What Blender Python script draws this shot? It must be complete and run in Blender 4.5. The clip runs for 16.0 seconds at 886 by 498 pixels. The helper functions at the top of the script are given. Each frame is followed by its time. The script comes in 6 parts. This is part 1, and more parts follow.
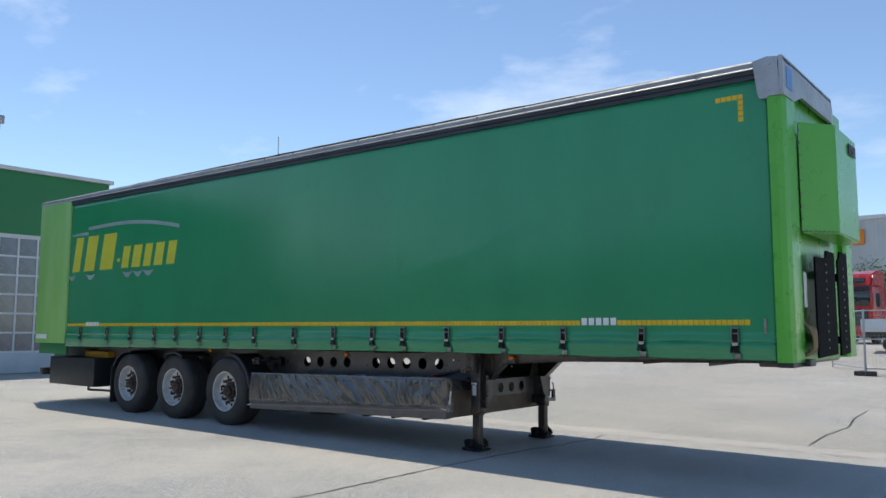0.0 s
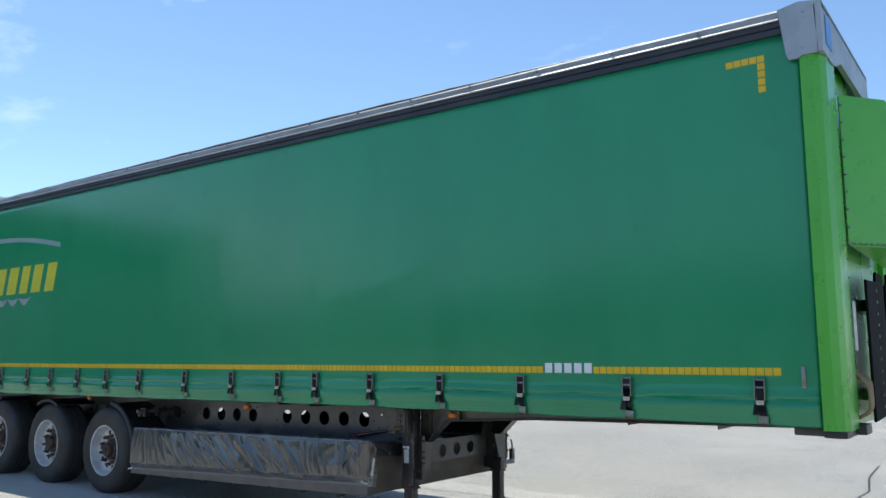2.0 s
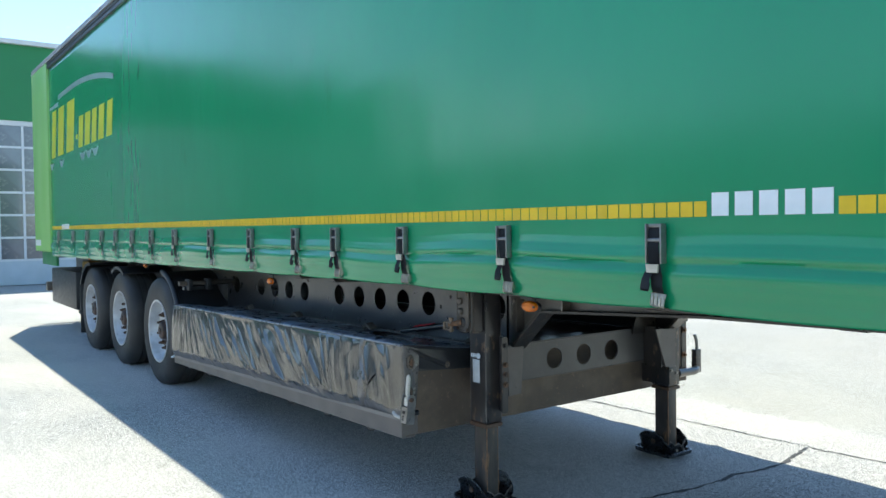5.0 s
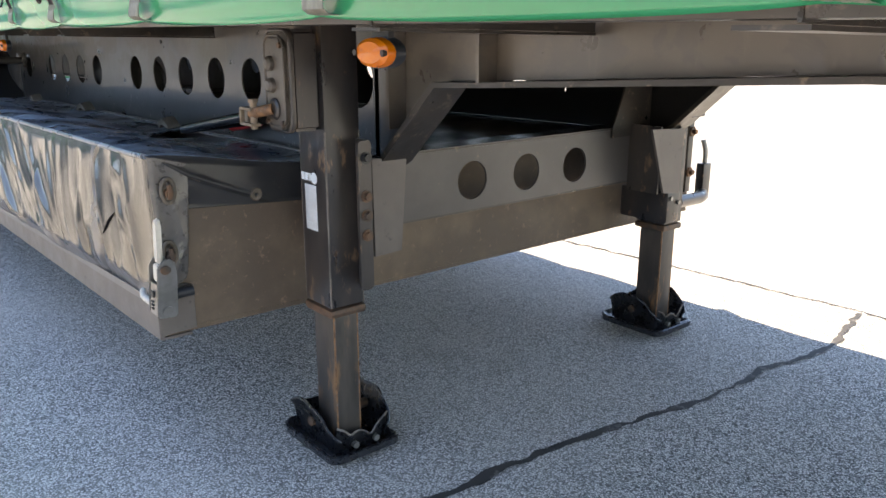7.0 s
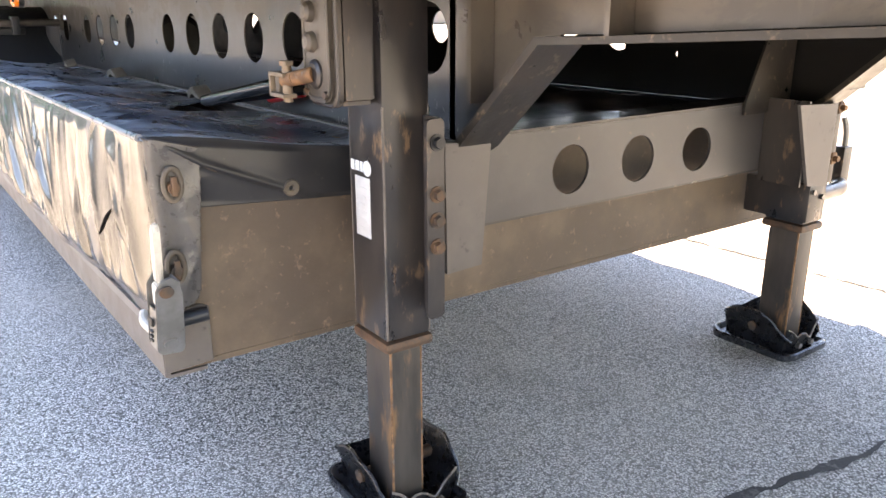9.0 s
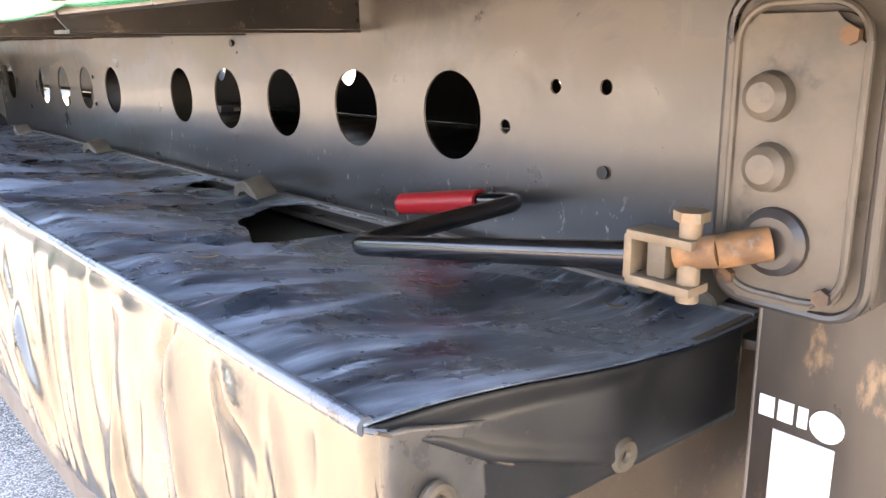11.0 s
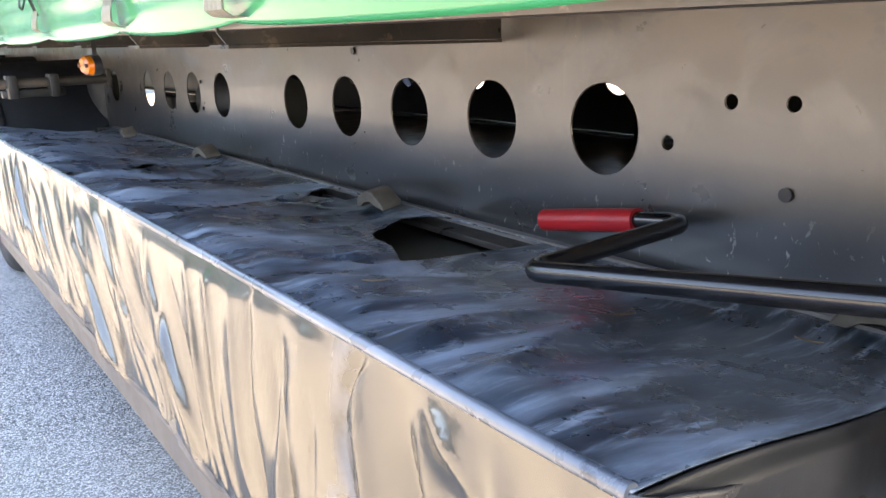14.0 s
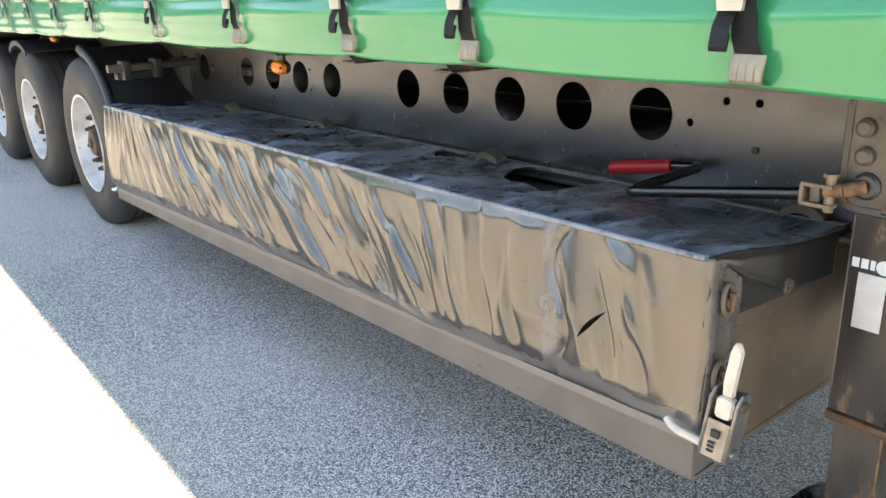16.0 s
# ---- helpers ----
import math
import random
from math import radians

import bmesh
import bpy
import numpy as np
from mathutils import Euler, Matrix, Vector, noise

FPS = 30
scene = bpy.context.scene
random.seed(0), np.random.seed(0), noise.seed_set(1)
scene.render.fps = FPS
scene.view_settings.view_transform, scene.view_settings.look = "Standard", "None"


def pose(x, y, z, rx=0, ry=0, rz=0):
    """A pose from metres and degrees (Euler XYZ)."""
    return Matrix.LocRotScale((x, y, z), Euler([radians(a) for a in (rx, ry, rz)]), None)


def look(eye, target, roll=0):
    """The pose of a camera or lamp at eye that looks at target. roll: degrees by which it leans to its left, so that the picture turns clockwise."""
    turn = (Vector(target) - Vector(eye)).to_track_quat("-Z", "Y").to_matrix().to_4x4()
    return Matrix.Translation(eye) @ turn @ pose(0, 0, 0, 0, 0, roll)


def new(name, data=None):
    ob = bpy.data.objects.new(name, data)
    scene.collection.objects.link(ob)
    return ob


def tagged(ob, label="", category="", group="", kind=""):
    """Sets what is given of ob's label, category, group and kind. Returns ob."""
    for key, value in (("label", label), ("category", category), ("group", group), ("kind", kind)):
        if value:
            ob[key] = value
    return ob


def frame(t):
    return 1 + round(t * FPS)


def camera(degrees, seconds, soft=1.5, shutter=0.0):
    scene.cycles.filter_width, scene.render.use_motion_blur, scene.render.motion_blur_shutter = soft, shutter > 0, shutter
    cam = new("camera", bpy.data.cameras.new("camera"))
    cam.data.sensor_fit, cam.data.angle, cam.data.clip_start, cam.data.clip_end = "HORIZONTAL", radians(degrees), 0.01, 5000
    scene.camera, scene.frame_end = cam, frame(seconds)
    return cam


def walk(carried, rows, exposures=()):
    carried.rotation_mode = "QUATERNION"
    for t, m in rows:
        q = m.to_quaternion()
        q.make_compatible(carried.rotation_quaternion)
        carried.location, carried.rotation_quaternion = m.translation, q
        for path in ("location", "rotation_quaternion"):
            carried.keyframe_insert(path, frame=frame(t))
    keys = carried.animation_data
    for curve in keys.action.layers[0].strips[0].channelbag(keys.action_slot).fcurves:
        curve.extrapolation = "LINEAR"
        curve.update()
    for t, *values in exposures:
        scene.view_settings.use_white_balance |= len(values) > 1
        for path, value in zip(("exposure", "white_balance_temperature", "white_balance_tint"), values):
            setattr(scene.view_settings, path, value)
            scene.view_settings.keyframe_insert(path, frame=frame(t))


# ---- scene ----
cam = camera(59.1, 16.0)
PATH = [
    (0, (15.643, -7.27, 1.459), (14.393, -5.721, 1.662), 0.1),
    (0.5, (15.42, -6.869, 1.484), (14.193, -5.305, 1.699), -0.0),
    (1, (15.117, -6.429, 1.5), (13.916, -4.848, 1.736), -0.0),
    (1.5, (14.858, -5.917, 1.541), (13.678, -4.323, 1.803), -0.0),
    (2, (14.631, -5.344, 1.582), (13.449, -3.756, 1.867), 0.1),
    (2.5, (14.39, -4.769, 1.605), (13.163, -3.217, 1.899), 0.2),
    (3, (14.198, -4.159, 1.621), (12.886, -2.675, 1.9), 0.1),
    (3.2, (14.107, -3.913, 1.621), (12.751, -2.467, 1.884), -0.1),
    (5.3, (12.947, -1.912, 1.439), (11.32, -0.757, 1.296), -1.2),
    (5.5, (12.808, -1.739, 1.416), (11.183, -0.592, 1.208), -1.4),
    (6, (12.433, -1.375, 1.339), (10.839, -0.22, 0.988), -1.3),
    (6.5, (12.077, -1.005, 1.239), (10.536, 0.183, 0.775), -0.9),
    (7, (11.742, -0.664, 1.166), (10.257, 0.565, 0.63), -0.0),
    (7.5, (11.491, -0.315, 1.075), (10.045, 0.94, 0.499), 0.6),
    (8, (11.391, -0.119, 1.028), (9.936, 1.116, 0.429), 0.9),
    (8.5, (11.335, -0.16, 1.038), (9.837, 1.018, 0.432), 0.7),
    (9, (11.29, -0.387, 1.11), (9.734, 0.713, 0.504), -0.1),
    (9.5, (11.177, -0.614, 1.197), (9.576, 0.424, 0.598), -0.8),
    (9.7, (11.1, -0.65, 1.204), (9.488, 0.374, 0.61), -1.4),
    (11.8, (9.926, -0.097, 1.114), (8.518, 1.228, 0.602), -1.2),
    (12, (9.913, -0.09, 1.118), (8.486, 1.217, 0.612), -1.4),
    (12.5, (9.883, -0.123, 1.111), (8.343, 1.071, 0.661), -0.9),
    (13, (9.865, -0.151, 1.117), (8.237, 0.921, 0.67), -1.6),
    (13.5, (9.909, -0.208, 1.132), (8.255, 0.817, 0.669), -1.8),
    (14, (10.139, -0.378, 1.169), (8.565, 0.731, 0.628), -1.8),
    (14.5, (10.386, -0.563, 1.222), (8.93, 0.632, 0.551), -0.9),
    (15, (10.67, -0.764, 1.26), (9.208, 0.411, 0.564), -0.9),
    (15.5, (10.768, -0.984, 1.327), (9.293, 0.187, 0.655), -1.4),
    (16, (10.599, -1.23, 1.369), (9.11, -0.061, 0.724), -2.1),
]
EXPOSURES = [(0.0, 0.25, 6800, 8), (2.0, 0.5, 6500, 5), (3.0, 0.8, 6100, 3), (5.5, 1.32, 6600, 0), (6.5, 1.68, 7100, 6), (7.0, 2.1, 8200, 14), (7.5, 2.75, 9200, 22), (8.0, 2.92, 9200, 22), (9.0, 3.10, 9600, 21), (9.5, 2.9, 9500, 21), (12.0, 4.25, 10700, 23),
             (13.0, 4.25, 10300, 22), (13.5, 3.85, 9600, 21), (14.0, 3.2, 9100, 18), (14.5, 3.0, 9100, 16), (15.0, 2.88, 9500, 17), (16.0, 2.55, 9900, 13)]
walk(cam, [(t, look(eye, target, roll)) for t, eye, target, roll in PATH], EXPOSURES)


# ---------------------------------------------------------------- light
SUN = Vector((-0.42, 0.155, 1.0)).normalized()
lamp = new("sun", bpy.data.lights.new("sun", "SUN"))
lamp.data.energy, lamp.data.angle, lamp.data.color = 2.9, radians(0.53), (1.0, 0.95, 0.86)
lamp.rotation_mode = "QUATERNION"
lamp.rotation_quaternion = SUN.to_track_quat("Z", "Y")

world = bpy.data.worlds.new("world")
scene.world = world
world.use_nodes = True
wn, wl = world.node_tree.nodes, world.node_tree.links
wn.clear()
w_out, w_bg, w_sky = wn.new("ShaderNodeOutputWorld"), wn.new("ShaderNodeBackground"), wn.new("ShaderNodeTexSky")
w_sky.sky_type, w_sky.sun_disc = "NISHITA", False
w_sky.sun_elevation, w_sky.sun_rotation = math.asin(SUN.z), math.atan2(SUN.x, SUN.y)
w_sky.air_density, w_sky.dust_density, w_sky.ozone_density = 0.85, 0.0, 3.3
w_bg.inputs["Strength"].default_value = 0.145
w_co, w_map, w_cl, w_ramp, w_mix = (wn.new("ShaderNode" + k) for k in ("TexCoord", "Mapping", "TexNoise", "ValToRGB", "Mix"))
w_map.inputs["Rotation"].default_value = (0.2, 0.1, 0.7)
w_map.inputs["Scale"].default_value = (1.6, 3.4, 7.0)
w_cl.inputs["Scale"].default_value, w_cl.inputs["Detail"].default_value, w_cl.inputs["Roughness"].default_value = 1.1, 7.0, 0.58
w_ramp.color_ramp.elements[0].position, w_ramp.color_ramp.elements[1].position = 0.56, 0.98
w_mix.data_type = "RGBA"
w_mix.inputs["B"].default_value = (7.2, 7.6, 8.2, 1)
wl.new(w_co.outputs["Generated"], w_map.inputs["Vector"])
wl.new(w_map.outputs["Vector"], w_cl.inputs["Vector"])
wl.new(w_cl.outputs["Fac"], w_ramp.inputs["Fac"])
wl.new(w_ramp.outputs["Color"], w_mix.inputs["Factor"])
wl.new(w_sky.outputs["Color"], w_mix.inputs["A"])
wl.new(w_mix.outputs["Result"], w_bg.inputs["Color"])
wl.new(w_bg.outputs["Background"], w_out.inputs["Surface"])


# ---------------------------------------------------------------- materials
def rgb(c):
    return (*c, 1.0)


def surface(name, base, second=None, large=2.0, third=None, small=40.0, cut=(0.55, 0.7), rough=(0.4, 0.5), metal=0.0,
            bump=0.0, bump_scale=200.0, stretch=(1, 1, 1), bump2=0.0, bump2_scale=8.0, coat=0.0, spec=0.5, vary=0.0, ior=1.5):
    """A painted or worn surface: base and second colour in soft patches, third colour in small sharp spots."""
    m = bpy.data.materials.new(name)
    m.use_nodes = True
    n, l = m.node_tree.nodes, m.node_tree.links
    p = n["Principled BSDF"]
    p.inputs["Metallic"].default_value = metal
    p.inputs["Specular IOR Level"].default_value = spec
    p.inputs["Coat Weight"].default_value = coat
    p.inputs["IOR"].default_value = ior
    p.inputs["Coat Roughness"].default_value = 0.18
    co, mp = n.new("ShaderNodeTexCoord"), n.new("ShaderNodeMapping")
    mp.inputs["Scale"].default_value = stretch
    l.new(co.outputs["Object"], mp.inputs["Vector"])

    def noise_tex(scale, detail=5.0, roughness=0.6):
        t = n.new("ShaderNodeTexNoise")
        t.inputs["Scale"].default_value, t.inputs["Detail"].default_value = scale, detail
        t.inputs["Roughness"].default_value = roughness
        l.new(mp.outputs["Vector"], t.inputs["Vector"])
        return t

    def mix(fac, a, b):
        x = n.new("ShaderNodeMix")
        x.data_type = "RGBA"
        l.new(fac, x.inputs["Factor"])
        for key, v in (("A", a), ("B", b)):
            if isinstance(v, tuple):
                x.inputs[key].default_value = rgb(v)
            else:
                l.new(v, x.inputs[key])
        return x.outputs["Result"]

    def ramp(src, a, b):
        r = n.new("ShaderNodeMapRange")
        r.interpolation_type = "SMOOTHSTEP"
        r.inputs["From Min"].default_value, r.inputs["From Max"].default_value = a, b
        l.new(src, r.inputs["Value"])
        return r.outputs["Result"]

    big = noise_tex(large)
    col = mix(ramp(big.outputs["Fac"], 0.35, 0.65), base, second or tuple(0.85 * c for c in base))
    if third:
        col = mix(ramp(noise_tex(small, 6.0, 0.65).outputs["Fac"], *cut), col, third)
    if vary:
        info, hsv = n.new("ShaderNodeObjectInfo"), n.new("ShaderNodeHueSaturation")
        r = n.new("ShaderNodeMapRange")
        r.inputs["To Min"].default_value, r.inputs["To Max"].default_value = 1 - vary, 1 + vary
        l.new(info.outputs["Random"], r.inputs["Value"])
        l.new(r.outputs["Result"], hsv.inputs["Value"])
        l.new(col, hsv.inputs["Color"])
        col = hsv.outputs["Color"]
    l.new(col, p.inputs["Base Color"])
    rr = n.new("ShaderNodeMapRange")
    rr.inputs["From Min"].default_value, rr.inputs["From Max"].default_value = 0.3, 0.7
    rr.inputs["To Min"].default_value, rr.inputs["To Max"].default_value = rough
    l.new(noise_tex(large * 4).outputs["Fac"], rr.inputs["Value"])
    l.new(rr.outputs["Result"], p.inputs["Roughness"])
    last = None
    for strength, scale in ((bump2, bump2_scale), (bump, bump_scale)):
        if strength:
            b = n.new("ShaderNodeBump")
            b.inputs["Strength"].default_value, b.inputs["Distance"].default_value = strength, 0.3 / scale
            l.new(noise_tex(scale, 3.0).outputs["Fac"], b.inputs["Height"])
            if last:
                l.new(last.outputs["Normal"], b.inputs["Normal"])
            last = b
    if last:
        l.new(last.outputs["Normal"], p.inputs["Normal"])
    return m


M_CURTAIN = surface("curtain_pvc", (0.013, 0.244, 0.100), (0.015, 0.266, 0.109), 0.9, (0.011, 0.200, 0.076), 3.0, (0.58, 0.82), (0.16, 0.24),
                    stretch=(1, 1, 0.35),
                    bump=0.02, bump_scale=500, bump2=0.03, bump2_scale=1.6, spec=0.62, ior=1.54)
M_LIME = surface("lime_paint", (0.080, 0.40, 0.036), (0.092, 0.43, 0.043), 1.5, (0.06, 0.28, 0.03), 25, (0.66, 0.8), (0.25, 0.35), bump2=0.05, bump2_scale=3, coat=0.2)
M_LIME_OLD = surface("faded_lime_paint", (0.18, 0.46, 0.085), (0.30, 0.54, 0.19), 1.1, (0.12, 0.34, 0.06), 9, (0.62, 0.85), (0.4, 0.55), stretch=(1, 1, 0.3))
M_STRIP = surface("dark_rubber_strip", (0.022, 0.026, 0.036), (0.034, 0.038, 0.050), 2, rough=(0.4, 0.55), bump=0.1)
M_ALU = surface("aluminium_rail", (0.36, 0.365, 0.37), (0.28, 0.285, 0.29), 1.5, (0.10, 0.10, 0.10), 14, (0.62, 0.75), (0.5, 0.65), metal=0.5, bump=0.05)
M_CAP = surface("weathered_aluminium_sheet", (0.44, 0.45, 0.46), (0.36, 0.37, 0.38), 2.5, (0.12, 0.12, 0.12), 11, (0.64, 0.74), (0.4, 0.55), metal=0.6)
M_BLUE = surface("blue_sticker", (0.06, 0.22, 0.55), (0.08, 0.26, 0.60), 6, rough=(0.3, 0.4))
M_YELLOW = surface("yellow_tape", (0.75, 0.50, 0.012), (0.68, 0.45, 0.012), 8, (0.5, 0.35, 0.03), 60, (0.62, 0.75), (0.3, 0.4), vary=0.08)
M_WHITE = surface("white_print", (0.78, 0.80, 0.80), (0.70, 0.73, 0.73), 6, rough=(0.4, 0.5))
M_PALE = surface("pale_blue_print", (0.50, 0.62, 0.62), (0.42, 0.56, 0.55), 2, rough=(0.4, 0.5))
M_LETTER = surface("yellow_print", (0.62, 0.60, 0.03), (0.55, 0.55, 0.04), 2, rough=(0.35, 0.45))
M_CHASSIS = surface("dusty_black_chassis_paint", (0.020, 0.018, 0.016), (0.054, 0.043, 0.034), 5.0, (0.15, 0.112, 0.078), 34, (0.575, 0.70), (0.26, 0.44), bump=0.10, bump_scale=120, bump2=0.03, bump2_scale=9, spec=0.6)
M_DARK = surface("black_underside", (0.016, 0.015, 0.014), (0.03, 0.026, 0.022), 3, rough=(0.5, 0.65), bump=0.1)
M_PLATE = surface("muddy_steel_plate", (0.094, 0.065, 0.045), (0.158, 0.110, 0.073), 4.5, (0.235, 0.145, 0.095), 48, (0.575, 0.74), (0.5, 0.65), bump=0.3, bump_scale=200)
M_EDGE = surface("dusty_box_edge", (0.115, 0.098, 0.088), (0.155, 0.132, 0.115), 5, (0.06, 0.05, 0.046), 30, (0.6, 0.75), (0.35, 0.5), bump=0.1)
M_FLAP = surface("dull_black_tarp", (0.013, 0.013, 0.015), (0.028, 0.027, 0.027), 6, (0.08, 0.072, 0.062), 40, (0.62, 0.76), (0.34, 0.46), bump=0.1, bump_scale=300, spec=0.6)
M_BLACK = surface("black_plastic", (0.016, 0.017, 0.019), (0.022, 0.023, 0.025), 5, rough=(0.35, 0.5), bump=0.05)
M_JET = surface("matt_black_plate", (0.004, 0.004, 0.005), (0.007, 0.007, 0.008), 4, rough=(0.7, 0.8), spec=0.08)
# near-black for parts between the beams: their deep shade is put into the colour
M_SHADED = surface("shaded_black_paint", (0.005, 0.005, 0.005), (0.010, 0.009, 0.008), 3, (0.03, 0.027, 0.023), 24, (0.66, 0.76), rough=(0.35, 0.5), spec=0.4)
M_CROSS = surface("grey_dusty_cross_paint", (0.058, 0.053, 0.052), (0.082, 0.074, 0.070), 4, (0.13, 0.10, 0.08), 26, (0.62, 0.74), (0.3, 0.45), bump=0.08, bump_scale=150, spec=0.6)
M_WEBBING = surface("black_webbing", (0.012, 0.013, 0.016), (0.02, 0.021, 0.024), 8, rough=(0.6, 0.75), bump=0.3, bump_scale=500)
M_TYRE = surface("tyre_rubber", (0.022, 0.021, 0.020), (0.045, 0.041, 0.037), 3, (0.07, 0.06, 0.05), 12, (0.62, 0.8), (0.55, 0.7), bump=0.1, bump_scale=180)
M_RIM = surface("silver_painted_steel_rim", (0.64, 0.64, 0.64), (0.50, 0.49, 0.48), 7, (0.25, 0.21, 0.17), 16, (0.62, 0.76), (0.3, 0.42), metal=0.25)
M_NUT = surface("brown_wheel_hub", (0.035, 0.028, 0.024), (0.09, 0.05, 0.035), 12, rough=(0.45, 0.6), metal=0.3)
M_STEEL = surface("zinc_steel", (0.30, 0.29, 0.275), (0.22, 0.21, 0.195), 14, (0.16, 0.13, 0.11), 45, (0.6, 0.72), (0.3, 0.45), metal=0.75)
M_HOOK = surface("galvanised_hook", (0.55, 0.50, 0.41), (0.45, 0.41, 0.34), 30, rough=(0.35, 0.45), metal=0.4)
M_LEG = surface("worn_black_leg_paint", (0.012, 0.012, 0.015), (0.058, 0.046, 0.038), 4, (0.20, 0.125, 0.075), 22, (0.575, 0.68), (0.24, 0.40), bump=0.08, bump_scale=150, stretch=(1, 1, 0.4), spec=0.7)
M_LEG_IN = surface("greasy_rusty_inner_leg", (0.034, 0.031, 0.030), (0.095, 0.080, 0.068), 8, (0.27, 0.145, 0.068), 9, (0.585, 0.68), (0.35, 0.5), metal=0.3, bump=0.08, stretch=(1, 1, 0.25))
# pale bluish hem: the soft highlight along the edge is put into its colour
M_HEM = surface("highlit_tarp_edge", (0.085, 0.097, 0.115), (0.19, 0.21, 0.24), 4, (0.05, 0.055, 0.065), 30, (0.60, 0.72), (0.24, 0.34), spec=0.9)
M_CREAM = surface("cream_lever_paint", (0.62, 0.57, 0.48), (0.52, 0.47, 0.39), 30, (0.24, 0.20, 0.16), 60, (0.64, 0.74), (0.35, 0.5))
M_STRAP = surface("dusty_corner_tarp", (0.055, 0.050, 0.047), (0.105, 0.092, 0.080), 11, (0.17, 0.15, 0.13), 45, (0.60, 0.74), (0.24, 0.36), bump=0.1, bump2=0.2, bump2_scale=26, spec=0.8)
M_RUST_D = surface("dark_rust", (0.060, 0.045, 0.036), (0.15, 0.080, 0.045), 22, (0.05, 0.04, 0.035), 50, (0.55, 0.7), (0.5, 0.65), metal=0.2, bump=0.2)
M_RUST = surface("rusty_steel", (0.13, 0.070, 0.040), (0.30, 0.15, 0.07), 36, (0.20, 0.17, 0.145), 60, (0.55, 0.7), (0.6, 0.75), metal=0.2, bump=0.2)
M_GEAR = surface("dusty_cast_gearbox", (0.050, 0.043, 0.037), (0.11, 0.090, 0.072), 9, (0.028, 0.025, 0.023), 26, (0.56, 0.72), (0.32, 0.50), bump=0.15, bump_scale=120)
M_RED = surface("red_rubber_grip", (0.55, 0.018, 0.022), (0.48, 0.015, 0.02), 20, rough=(0.35, 0.45))
M_CRANK = surface("black_gloss_crank", (0.006, 0.006, 0.007), (0.010, 0.010, 0.011), 10, (0.05, 0.045, 0.04), 60, (0.68, 0.78), (0.16, 0.24), spec=0.7)
M_CLIP = surface("muddy_wedge_clip", (0.085, 0.066, 0.048), (0.14, 0.11, 0.08), 25, rough=(0.55, 0.7), bump=0.2)
M_FOOT = surface("scuffed_black_foot_paint", (0.011, 0.012, 0.015), (0.024, 0.026, 0.031), 9, (0.13, 0.115, 0.10), 48, (0.63, 0.74), (0.20, 0.36), bump=0.08, bump_scale=180, bump2=0.12, bump2_scale=22, spec=0.7)
M_WORN = surface("chipped_bare_edge", (0.05, 0.045, 0.042), (0.20, 0.165, 0.14), 24, (0.28, 0.15, 0.08), 40, (0.60, 0.70), (0.35, 0.5), stretch=(1, 1, 0.25))
M_STRAW = surface("dry_leaf", (0.36, 0.25, 0.14), (0.28, 0.19, 0.10), 40, rough=(0.6, 0.7))
M_ORANGE = surface("amber_lens", (0.62, 0.15, 0.004), (0.55, 0.12, 0.003), 30, rough=(0.15, 0.25))
M_LABEL = surface("paper_label", (0.70, 0.69, 0.66), (0.62, 0.60, 0.57), 20, rough=(0.5, 0.6))
M_INK = surface("grey_ink", (0.66, 0.65, 0.62), (0.62, 0.61, 0.58), 20, rough=(0.5, 0.6))
M_REEL = surface("yellow_plastic", (0.60, 0.33, 0.02), (0.5, 0.26, 0.02), 6, rough=(0.4, 0.5))
M_WALL_G = surface("green_cladding", (0.012, 0.17, 0.055), (0.014, 0.185, 0.06), 0.5, rough=(0.4, 0.5))
M_WALL_W = surface("pale_cladding", (0.52, 0.54, 0.55), (0.46, 0.48, 0.49), 0.3, rough=(0.5, 0.6))
M_WALL_D = surface("grey_cladding", (0.46, 0.47, 0.49), (0.42, 0.43, 0.45), 0.3, rough=(0.5, 0.6))
M_WALL_S = surface("dark_grey_cladding", (0.10, 0.115, 0.12), (0.085, 0.10, 0.105), 0.3, rough=(0.5, 0.6))
M_FRAME_W = surface("white_door_frame", (0.62, 0.64, 0.66), (0.56, 0.58, 0.60), 2, rough=(0.4, 0.5))
M_PANEL = surface("pale_blue_door_panel", (0.44, 0.50, 0.55), (0.40, 0.46, 0.51), 2, rough=(0.4, 0.5))
M_GLASS = surface("hall_glazing", (0.16, 0.18, 0.21), (0.10, 0.11, 0.13), 0.8, (0.30, 0.31, 0.33), 1.6, (0.58, 0.72), (0.06, 0.12), spec=0.8)
M_CABGLASS = surface("dark_vehicle_glass", (0.012, 0.015, 0.018), (0.02, 0.024, 0.028), 1, rough=(0.04, 0.08), spec=0.8)
M_REDPAINT = surface("red_cab_paint", (0.50, 0.016, 0.018), (0.45, 0.014, 0.016), 1, rough=(0.2, 0.3), coat=0.4)
M_CARWHITE = surface("white_vehicle_paint", (0.66, 0.68, 0.70), (0.60, 0.62, 0.64), 1, rough=(0.2, 0.3), coat=0.3)
M_LEAF = surface("leaves", (0.045, 0.10, 0.022), (0.08, 0.14, 0.035), 1.5, rough=(0.5, 0.6), vary=0.2)
M_BARK = surface("bark", (0.09, 0.065, 0.045), (0.06, 0.045, 0.03), 6, rough=(0.7, 0.8), bump=0.3, bump_scale=40)
M_SIGN = surface("orange_sign", (0.75, 0.22, 0.015), (0.7, 0.2, 0.015), 1, rough=(0.4, 0.5))
